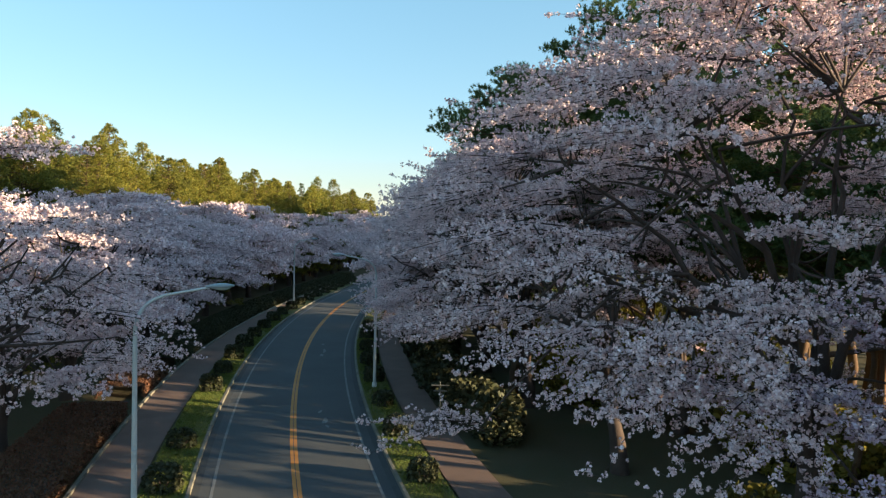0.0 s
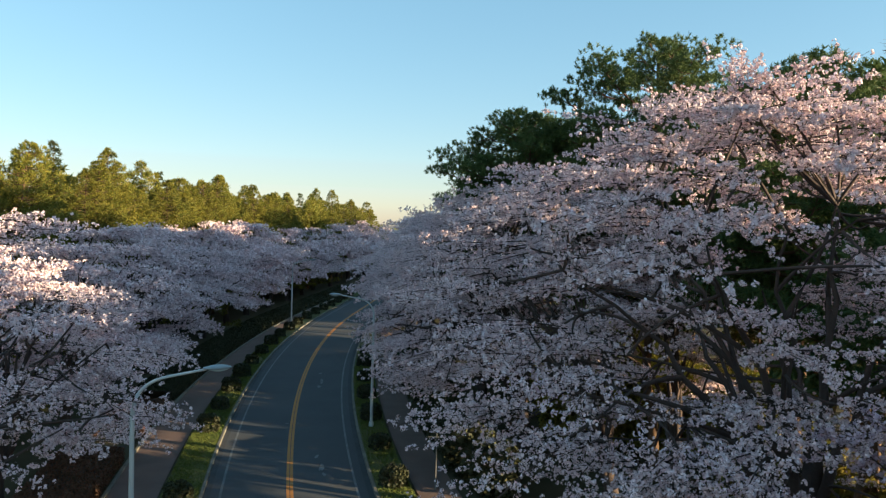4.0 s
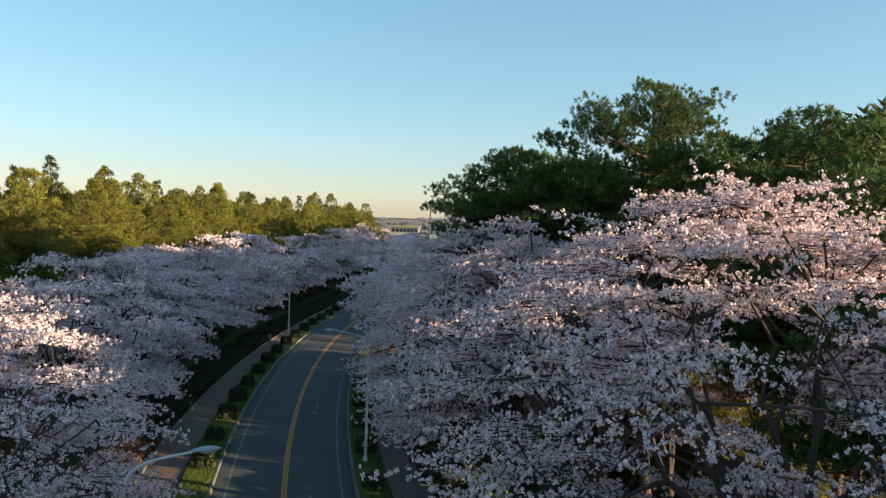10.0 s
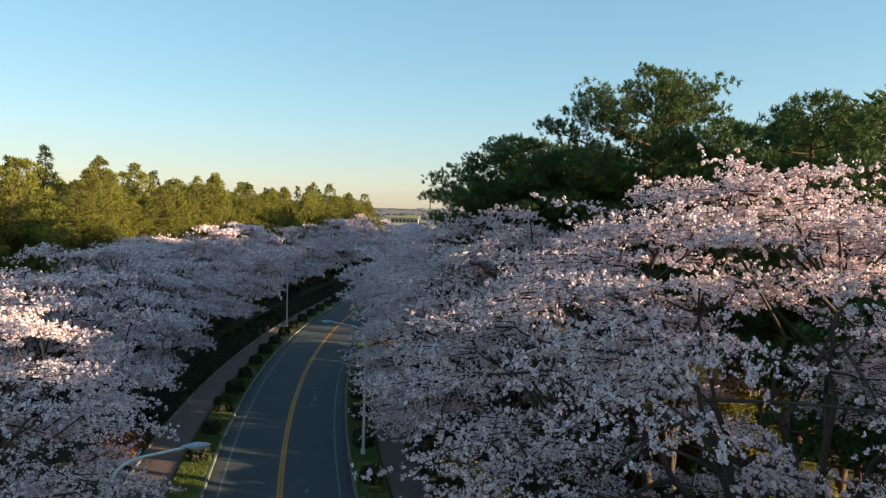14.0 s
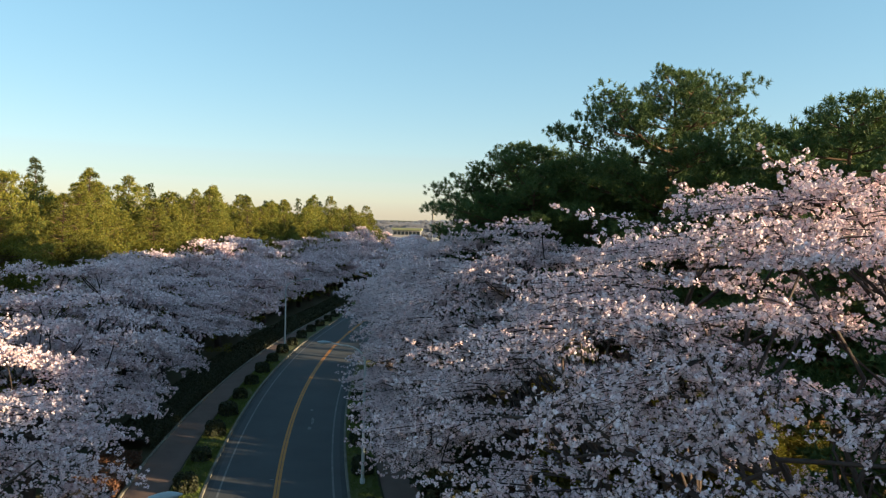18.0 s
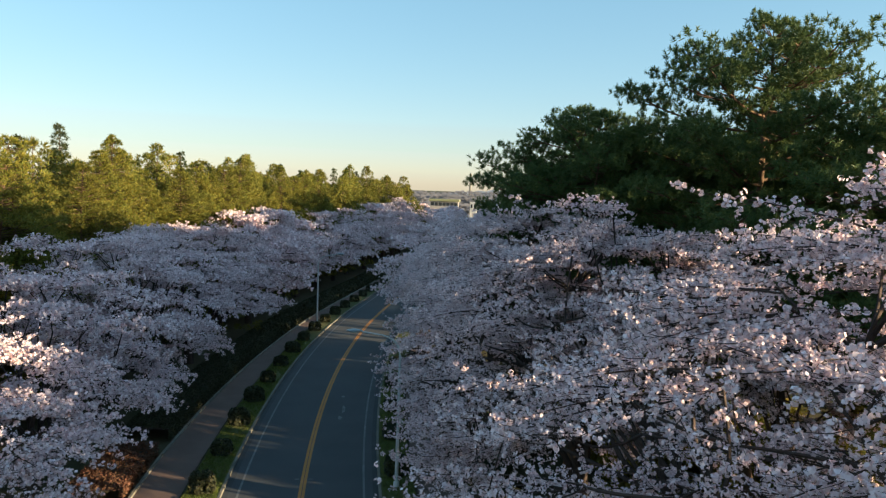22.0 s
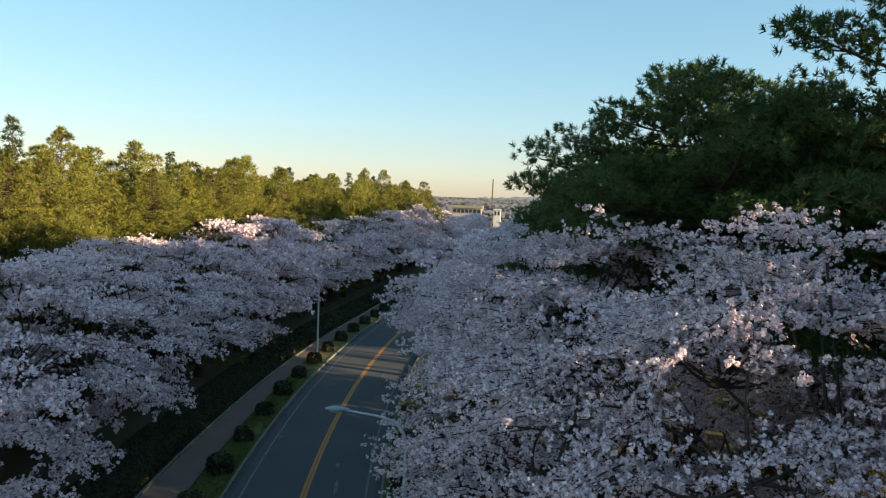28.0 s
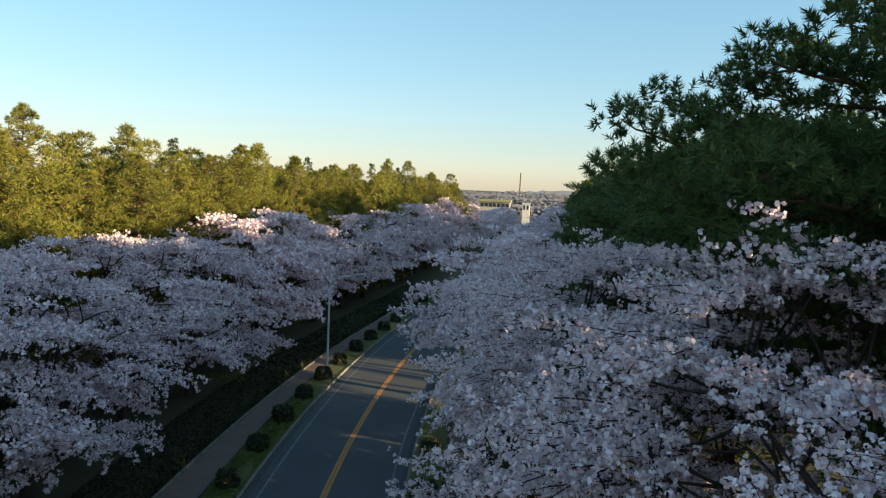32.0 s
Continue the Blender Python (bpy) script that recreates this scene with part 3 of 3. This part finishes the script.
# ---- pines on the right ----
LABEL_P = "broad dark green black pine behind the cherry trees"
pine_a = pine_tree(41, 18.4, 4.8, .68, 46, 18, 24, .17, .034, LABEL_P, round_top=.30, sub=2.6, pad=.72, shoot=.16)
pine_b = pine_tree(42, 20.2, 5.4, .46, 54, 20, 24, .17, .036, LABEL_P, lean=(-.5, .4), round_top=.34, sub=2.6, pad=.72, shoot=.16)
pine_m = pine_tree(44, 19.6, 5.4, .42, 52, 16, 15, .22, .05, LABEL_P, lean=(.4, -.4), round_top=.36, sub=2.4, pad=.78, shoot=.18)
pine_f = pine_tree(45, 19.0, 5.6, .15, 36, 8, 10, .36, .12, LABEL_P, lean=(-.3, -.3), round_top=.36, sub=1.7, pad=.95, split=False, shoot=.45)
wood_p = pine_tree(43, 19.0, 4.8, .5, 24, 7, 9, .5, .19, "tall pine with a bare lower trunk, partly added unseen to block sun", group="wood beside the road", sub=1.6, pad=1.0, split=False, girth=.24, shoot=.5)
place(pine_a, 3.9, 41.6, 0, 1.0, 1.02)
place(pine_b, 10.7, 35.6, 0, .98, 1.09)
again(pine_b, 9.6, 42.5, 75, .92, .95)
place(pine_m, 15.0, 29.5, 130, 1.0, 1.0)
again(pine_m, 5.2, 53.0, 200, 1.0, .88)
again(pine_m, 9.5, 50.0, 20, .95, .92)
again(pine_m, 6.5, 61.5, 60, 1.0, .82)
again(pine_m, 17.5, 40.0, 60, .95, .98)
place(pine_f, 5.5, 66.0, 10, .95, .82)
# clear lanes through which the low sun reaches the road
lane = lambda x: 37.8 - .268 * (x + 13)
slot = lambda x: 77.5 - .268 * (x + 9.6)
# a close stand of pines goes on along the road's right side
for i in range(34):
    y = 64 + (i // 2) * 6.2 + rr.uniform(-1.8, 1.8)
    x = beside(y, 19.0 if i % 2 == 0 else 26.5)[0] + rr.uniform(-1.5, 1.5)
    args = (x, y, rr.uniform(0, 360), rr.uniform(.9, 1.1), rr.uniform(.9, 1.06) if i % 2 else rr.uniform(.78, .98))
    if abs(y - slot(x)) > 6.6:
        again(pine_f, *args)
# this first pine stands out of view, added to block the sun
place(wood_p, 26, 12, 0, .9, .9)
for i in range(40):
    y = 16 + i * 3.1
    x = rr.uniform(20, 44) if y < 55 else rr.uniform(14, 45)
    y += rr.uniform(-3, 3)
    if abs(y - lane(x)) > (1.2 if x > 24 else 4.0) and abs(y - slot(x)) > 1.6:
        again(wood_p, x, y, rr.uniform(0, 360), *((rr.uniform(.85, 1.1), rr.uniform(.95, 1.1)) if y > 32 else (rr.uniform(.8, .95), rr.uniform(.85, .98))))
# unseen pines added as sun blockers; heights decide which crowns stay lit
for i in range(30):
    if i % 3 == 2 and -19 + i * 1.2 > 10:
        continue
    wx, wy = 24.5 + (i % 3) * 5.0 + rr.uniform(-1, 1), -19 + i * 1.2
    again(wood_p, wx, wy, rr.uniform(0, 360), 1.05, rr.uniform(.76, .83) if 7.5 < wy + .268 * (wx - 24.5) < 17.0 else rr.uniform(.86, .93))
# more wood added behind the pines, mostly hidden, to shade the left row
for i in range(44):
    wx, wy = 22 + (i % 4) * 5.5 + rr.uniform(-1.5, 1.5), 38 + (i // 4) * 4.2 + rr.uniform(-1.5, 1.5)
    if abs(wy - slot(wx)) > 1.6:
        again(wood_p, wx, wy, rr.uniform(0, 360), rr.uniform(1.0, 1.1), rr.uniform(.96, 1.02))
for x, y in ((14.5, 25), (17, 28.5), (13, 38.5), (18.5, 36), (21, 24), (22.5, 33), (16, 46), (20, 43), (12.5, 50), (24, 41), (15.5, 12), (19, 8.5), (20.5, 16.5), (16.5, 19.5)):
    m, h = rr.uniform(.6, .85), rr.uniform(.9, 1.1)
    again(wood_p, x, y, rr.uniform(0, 360), m, .66 / m if 3 < y + .268 * (x - 24.5) < 18 else h)

# ---- conifer belt on the left ----
LABEL_F = "yellow-green conifer lit by the low sun"
con = [conifer_tree(51, 17.8, 5.8, 110, 40, .46, .12, LABEL_F, taper=.80, clump=.66), conifer_tree(52, 16.6, 6.2, 110, 40, .46, .12, LABEL_F, taper=.70, clump=.72),
       conifer_tree(53, 18.4, 5.2, 110, 40, .46, .12, LABEL_F, taper=.92, clump=.66)]
fine = [conifer_tree(54, 17.6, 5.8, 230, 70, .26, .064, LABEL_F, taper=.80, clump=.44), conifer_tree(55, 16.6, 6.2, 230, 70, .26, .064, LABEL_F, taper=.70, clump=.46),
        conifer_tree(56, 18.2, 5.2, 230, 70, .26, .064, LABEL_F, taper=.92, clump=.44)]
spruce = conifer_tree(57, 19.4, 3.4, 120, 32, .38, .10, "dark blue-green spruce standing behind the belt", taper=1.0, mat=M_SPRUCE, name="spruce_tree", clump=.5)
used = set()
for i in range(126):
    row = i % 3
    y = 32 + (i // 3) * 3.8 + rr.uniform(-1.5, 1.5)
    x = -30.5 - row * 6.0 + rr.uniform(-1.6, 1.6) + max(0, y - 95) * .085
    k = rr.randrange(3)
    kind = fine if row == 0 and y < 130 else con
    args = (x, y, rr.uniform(0, 360), rr.uniform(.9, 1.03), rr.uniform(.92, 1.02))
    if row == 2 and rr.uniform(0, 1) < .55:
        if "spruce" in used:
            again(spruce, *args)
        else:
            used.add("spruce")
            place(spruce, *args)
    elif (kind is fine, k) not in used:
        used.add((kind is fine, k))
        place(kind[k], *args)
    else:
        again(kind[k], *args)

# taller ones close the view far down the road's right side,
# added in number as blockers to shade the far cherries
for i in range(44):
    y = 168 + (i // 2) * 6.8 + rr.uniform(-1.5, 1.5)
    again(con[1], beside(y, 17.0 if i % 2 else 23.0)[0] + rr.uniform(-1.5, 1.5), y, rr.uniform(0, 360), rr.uniform(1.1, 1.2), rr.uniform(.85, .98))
# young ones of the same kind under the pines on the right
for i in range(46):
    y = rr.uniform(2, 60)
    x = rr.uniform(13, 20) if y < 46 else rr.uniform(8, 18)
    if abs(y - lane(x) + 1.5) > 6.5:
        again(con[i % 3], x, y, rr.uniform(0, 360), rr.uniform(.28, .50), rr.uniform(.65, .95))

# ---- street lamps ----
def street_lamp(y, s, label):
    x, yy = beside(y, s)
    lamp = empty("street_lamp", x, yy, 0, label, "street lamp", "street lamps along the road")
    toward = -1 if s > 0 else 1
    pv, pf = tubes([(np.stack([np.zeros(6), np.zeros(6), np.linspace(0, 6.7, 6)], 1), np.linspace(.095, .062, 6))], 12)
    put("pole", mesh_np("pole", pv, pf), M_POLE, lamp)
    bv, bf = tubes([(np.array([(0, 0, z) for z in (0.0, .02, .35, .38)]), (.15, .15, .14, .10))], 12)
    put("base", mesh_np("base", bv, bf), M_POLE, lamp)
    arm = np.concatenate([bez((0, 0, 6.66), (0, 0, 7.55), (.95 * toward, 0, 7.72), 10), [(1.4 * toward, 0, 7.8), (1.95 * toward, 0, 7.9)]])
    av, af = tubes([(arm, np.linspace(.058, .036, 12))], 8)
    put("arm", mesh_np("arm", av, af), M_POLE, lamp)
    hx = np.linspace(0, 1, 8)
    prof = np.array([.05, .085, .13, .155, .16, .14, .10, .03])
    hv, hf = tubes([(np.stack([(1.85 + .78 * hx) * toward, 0 * hx, 7.92 + .05 * hx], 1), prof)], 12)
    hv[:, 2] = 7.93 + (hv[:, 2] - 7.93) * .55
    head = put("head", mesh_np("head", hv, hf), M_HEAD, lamp, "blue-grey lamp head")
    lv, lf = tubes([(np.stack([(2.0 + .52 * hx) * toward, 0 * hx, 7.885 + 0 * hx], 1), prof * .82)], 12)
    lv[:, 2] = 7.885 + (lv[:, 2] - 7.885) * .5
    put("lens", mesh_np("lens", lv, lf), M_LENS, head, "pale glass lens")
    lamp.rotation_euler = (0, 0, math.radians(heading(y)))
    return lamp


for y, s in ((20.4, -4.75), (41.3, 4.6), (80.3, -4.6)):
    street_lamp(y, s, "white painted steel street lamp with a curved arm")


# ---- clipped shrubs, hedges, grass, undergrowth ----
def leafy(name, seed, n, size, shape, mat, label, category, group, corners=4):
    """A clipped bush: leaves over and in a rounded body, on short stems."""
    rng = np.random.default_rng(seed)
    ob = empty(name, 0, 0, 0, label, category, group)
    p = rng.normal(size=(n, 3))
    p /= np.linalg.norm(p, axis=1)[:, None]
    p = np.sign(p) * np.abs(p) ** .72
    p *= rng.uniform(.80, 1.03, n)[:, None]
    p[:, 2] = np.maximum(p[:, 2], -.75)
    c = p * np.array([shape[0], shape[1], shape[2] / 1.75]) + np.array([0, 0, shape[2] * .43])
    v, f = cards(rng, c, size, corners)
    put("leaves", mesh_np("leaves", v, f), mat, ob, kind="stuff")
    stems = [(np.array([(0, 0, -.05), (rng.normal() * shape[0] * .3, rng.normal() * shape[1] * .3, shape[2] * .4)]), (.03, .015)) for _ in range(6)]
    sv, sf = tubes(stems, 4)
    put("stems", mesh_np("stems", sv, sf), M_BARK, ob, kind="stuff")
    return ob


shrub = leafy("clipped_shrub", 61, 1300, .13, (.58, .58, .95), M_SHRUB, "dark green clipped round azalea on the grass verge", "shrub", "clipped shrubs on the verge")
first = True
for y in [26.0, 31.0] + [41.1 + 4.82 * i for i in range(17)]:
    x, yy = beside(y, -4.7)
    m = rr.uniform(.92, 1.12)
    if first:
        place(shrub, x, yy, 0, m)
        first = False
    else:
        again(shrub, x, yy, rr.uniform(0, 360), m, rr.uniform(.9, 1.05))
for y in [20.0, 25.5, 31.5, 37.0, 43.0, 48.5, 54.0, 60.0, 66.0]:
    again(shrub, *beside(y, 4.7), rr.uniform(0, 360), rr.uniform(.9, 1.1))

rng = np.random.default_rng(5)
for side, y0, y1, cnt in ((-1, 18, 75, 26000), (1, 18, 60, 12000)):
    yy = rng.uniform(y0, y1, cnt)
    sv = rng.uniform(3.92, 5.45, cnt) * side
    pts = np.array([(*beside(a, b), .10) for a, b in zip(yy, sv)])
    gv, gf2 = blades(rng, pts, .13, .02, 1.0, 3, .6)
    tagged(put("grass", mesh_np("grass", gv, gf2), M_GRASS), "short green grass on the verge", "grass", kind="stuff")


def hedge(y0, y1, s0, s1, h, seed, label, mat, leaf=.085, dense=650):
    rng = np.random.default_rng(seed)
    n = int((y1 - y0) * (s1 - s0) * dense)
    a, b = rng.uniform(y0, y1, n), rng.uniform(-1, 1, n)
    face = rng.uniform(size=n)
    z = np.where(face < .6, h * rng.uniform(.93, 1.05, n), rng.uniform(0, h, n))
    b = np.where(face < .6, b, np.sign(b) * rng.uniform(.93, 1.05, n))
    z = z - .12 * h * np.abs(b) ** 6 * (face < .6)
    c = np.array([(*beside(t, (s0 + s1) / 2 + u * (s1 - s0) / 2 + path_edge(t) + 7.6), w) for t, u, w in zip(a, b, z)])
    v, f = cards(rng, c, leaf, 4)
    ob = empty("hedge", 0, 0, 0, label, "hedge", "hedges along the footpath")
    put("leaves", mesh_np("leaves", v, f), mat, ob, kind="stuff")
    core = strip("twig_core", lambda y: s0 + .12 + path_edge(y) + 7.6, s1 - .12, h * .82, M_BARK, y0 + .1, y1 - .1, 1.0)
    core.parent = ob
    del core["kind"]


hedge(18, 36.5, -10.8, -7.95, .75, 71, "rusty brown clipped hedge beside the footpath", M_HEDGE)
hedge(40, 46, -10.4, -7.95, .75, 73, "rusty brown clipped hedge beside the footpath", M_HEDGE)
hedge(48, 76, -10.6, -7.95, .8, 72, "dark green low clipped hedge beside the footpath", M_SHRUB)
hedge(76, 130, -10.6, -7.95, .8, 74, "dark green low clipped hedge beside the footpath", M_SHRUB, .2, 160)

bush = leafy("bush", 62, 900, .2, (1.0, 1.0, 1.8), M_BUSH, "yellow-green bush under the trees, some added to block low sun", "bush", "bushes of the wood edge")
place(bush, 10.0, 22.0)
for i in range(40):
    y = rr.uniform(4, 60)
    x = rr.uniform(10, 20) if y < 42 else rr.uniform(6, 18)
    if x < 14 and abs(y - lane(x)) < 5.5:
        continue
    again(bush, x, y, rr.uniform(0, 360), rr.uniform(.7, 1.7), rr.uniform(.7, 1.2))

for i in range(34):
    again(bush, rr.uniform(13, 21), rr.uniform(14, 38), rr.uniform(0, 360), rr.uniform(.9, 1.9), rr.uniform(.7, 1.1))

# bush row added to keep low sun off the road; leaf colour darkened as shade
shade_bush = leafy("bush", 63, 900, .2, (1.0, 1.0, 1.8), M_SHRUB, "bush added beside the footpath to shade the road, leaves darkened", "bush", "bushes of the wood edge")
place(shade_bush, *beside(30.0, 9.2), 0, 1.0, .6)
for i in range(30):
    y = 31 + i * 1.1
    bx, by = beside(y, 8.9 + rr.uniform(-.5, .7))
    high = rr.uniform(.75, .95) if y < 46 else rr.uniform(1.0, 1.45)
    again(shade_bush, bx, by, rr.uniform(0, 360), rr.uniform(1.05, 1.35), high)
# bushes hidden behind the cherries, added to stop sun stripes on the road
for i in range(16):
    again(bush, rr.uniform(6, 12), 40 + i * 1.4, rr.uniform(0, 360), rr.uniform(1.4, 2.0), rr.uniform(.8, 1.1))

# ---- a bare larch at the wood's edge ----
rng = np.random.default_rng(77)
larch = empty("larch_tree", 17.2, 28.0, 0, "thin leafless larch with short level branches", "tree")
lp = bez((0, 0, -.2), (.15, 0, 10), (.1, .1, 20.3), 12)
lv, lf = tubes([(lp, np.linspace(.16, .012, 12))], 6)
put("trunk", mesh_np("trunk", lv, lf), M_PINEBARK, larch)
sprig = []
for i in range(90):
    t = rng.uniform(.3, .99)
    o = lp[0] + (lp[-1] - lp[0]) * t
    a = rng.uniform(0, 6.283)
    ln = 2.3 * (1.02 - t) ** .6 * rng.uniform(.5, 1.1) + .1
    e = o + np.array([math.cos(a) * ln, math.sin(a) * ln, ln * rng.uniform(.0, .35)])
    sprig.append((np.stack([o, (o + e) / 2 - (0, 0, .06), e]), (.02, .014, .006)))
    for k in range(3):
        q = o + (e - o) * rng.uniform(.3, .95)
        sprig.append((np.stack([q, q + rng.normal(size=3) * np.array([.3, .3, .12])]), (.008, .004)))
lv, lf = tubes(sprig, 3)
put("branchwork", mesh_np("branchwork", lv, lf), M_PINEBARK, larch, kind="stuff")


# ---- road details: worn patches, a cross mark, a sign post, small bollards ----
def patch(name, y, s, length, width, mat, label, seed, z=0.007):
    rng = np.random.default_rng(seed)
    bm = bmesh.new()
    n = 14
    ring = []
    for k in range(n):
        a = 6.283 * k / n
        r = rng.uniform(.55, 1.0)
        ring.append(bm.verts.new((math.cos(a) * width * .5 * r, math.sin(a) * length * .5 * r, 0)))
    bm.faces.new(ring)
    ob = part(name, bm, mat)
    x, yy = beside(y, s)
    ob.matrix_basis = pose(x, yy, z, 0, 0, heading(y) + rng.uniform(-14, 14))
    return tagged(ob, label, "road marking", kind="structure")


for k, (y, s, ln, w) in enumerate(((54.2, 1.45, 2.4, .28), (52.4, 1.35, .9, .35), (57.2, 1.2, .6, .3), (34.6, 1.55, 1.5, .30), (36.3, 1.35, .9, .22), (33.6, 1.6, .7, .2))):
    patch("worn_patch", y, s, ln, w, M_WHITE, "scuffed pale patch on the asphalt", 200 + k)
for s in (-.34, .34):
    patch("cross_mark", 42.6, s, .12, .32, M_WHITE, "small worn white cross mark at the centre line", 230)

sx, sy = beside(30.7, 6.5)
sign = empty("sign_post", sx, sy, .06, "thin grey metal post with two cross bars", "post")
pv, pf = tubes([(np.array([(0, 0, -.05), (0, 0, 1.5), (0, 0, 2.6)]), (.035, .033, .03))], 8)
put("pole", mesh_np("pole", pv, pf), M_GREY, sign)
for z, w in ((2.45, .8), (2.2, .6)):
    box_bm = bmesh.new()
    bmesh.ops.create_cube(box_bm, size=1.0, matrix=Matrix.Translation((0, -.05, z)) @ Matrix.Diagonal((w, .03, .06, 1)))
    bmesh.ops.bevel(box_bm, geom=box_bm.edges[:], offset=.008, segments=1, affect="EDGES")
    part("cross_bar", box_bm, M_GREY, sign)
for y in (78.0, 112.0):
    bx, by = beside(y, -7.75)
    bol = empty("bollard", bx, by, 0, "short weathered wooden bollard at the path edge", "bollard", "bollards at the path edge")
    bv, bf = tubes([(np.array([(0, 0, -.05), (0, 0, .62), (0, 0, .66), (0, 0, .67)]), (.075, .07, .055, .01))], 9)
    put("post", mesh_np("post", bv, bf), M_PINEBARK, bol)

# ---- far building, mast and hills ----
def box(name, sx, sy, sz, x, y, z, mat, parent, bevel=.05):
    bm = bmesh.new()
    bmesh.ops.create_cube(bm, size=1.0, matrix=Matrix.Translation((x, y, z)) @ Matrix.Diagonal((sx, sy, sz, 1)))
    bmesh.ops.bevel(bm, geom=bm.edges[:], offset=bevel, segments=1, affect="EDGES")
    return part(name, bm, mat, parent)


hall = empty("hall", -22.0, 330.0, 0, "low hall with an olive roof far down the road", "building")
box("wall", 12.4, 7, 9.3, 0, 0, 4.65, M_WALL, hall)
box("roof", 13.4, 8.2, 1.0, 0, 0, 9.8, M_ROOF, hall)
for i in range(7):
    win = box("window", 1.35, .14, 1.5, -5.1 + i * 1.7, -3.5, 8.1, M_GLASS, hall, .02)
    box("sill", 1.5, .2, .12, -5.1 + i * 1.7, -3.55, 7.3, M_WALL, win, .02)
tower = empty("tower_house", -9.3, 331.0, 0, "narrow pale building beside the far hall", "building")
box("wall", 3.0, 4.2, 8.9, 0, 0, 4.45, M_PLASTER, tower)
box("roof", 3.4, 4.6, .5, 0, 0, 9.15, M_PLASTER, tower)
for i in (-1, 1):
    box("window", .7, .14, 1.7, i * .7, -2.1, 7.6, M_GLASS, tower, .02)
mast = empty("mast", -44, 1300, 0, "thin far radio mast on the horizon", "mast")
mv, mf = tubes([(np.array([(0, 0, z) for z in (0, 20, 34, 44)]), (1.9, 1.7, 1.5, 1.3))], 4)
put("pole", mesh_np("pole", mv, mf), M_KERB, mast)
rng = np.random.default_rng(9)
hx = np.linspace(-1800, 1800, 240)
hz = 9 + 4 * np.sin(hx / 210) + 6 * np.sin(hx / 70 + 1) + rng.uniform(-2, 2, 240)
hv = np.concatenate([np.stack([hx, np.full(240, 1700.0), np.full(240, -1.0)], 1), np.stack([hx, np.full(240, 1740.0), hz], 1), np.stack([hx, np.full(240, 1900.0), np.full(240, -1.0)], 1)])
hf = [(r * 240 + i, r * 240 + i + 1, (r + 1) * 240 + i + 1, (r + 1) * 240 + i) for r in range(2) for i in range(239)]
# far wood belts: haze sits in their colour, aligned cards keep the tone even
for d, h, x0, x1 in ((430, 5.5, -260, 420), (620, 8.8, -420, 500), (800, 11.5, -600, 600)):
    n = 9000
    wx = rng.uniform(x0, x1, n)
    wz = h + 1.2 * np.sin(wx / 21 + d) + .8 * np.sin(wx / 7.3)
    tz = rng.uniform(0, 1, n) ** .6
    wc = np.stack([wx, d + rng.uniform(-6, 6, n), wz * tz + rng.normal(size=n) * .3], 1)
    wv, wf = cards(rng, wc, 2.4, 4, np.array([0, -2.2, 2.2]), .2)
    tagged(put("far_wood", mesh_np("far_wood", wv, wf), M_FARWOOD), "brownish far wood with haze in its colour", "wood", kind="stuff")
tagged(put("backdrop", mesh_np("backdrop", hv, hf), M_HILL), "low wooded hills with haze in their colour", "hills", kind="structure")

# ---- kerb stones ----
kerb_row("kerb_left", -3.79, 0.0, 0.8, big_kerb, 18, 112, M_KERB, "row of weathered concrete kerb stones")
kerb_row("kerb_right", 3.79, 0.0, 0.8, big_kerb, 18, 112, M_KERB, "row of weathered concrete kerb stones")
kerb_row("path_edging", lambda y: path_edge(y) - .07, 0.06, 0.8, small_kerb, 18, 120, M_KERB, "pale concrete edging stones along the footpath")
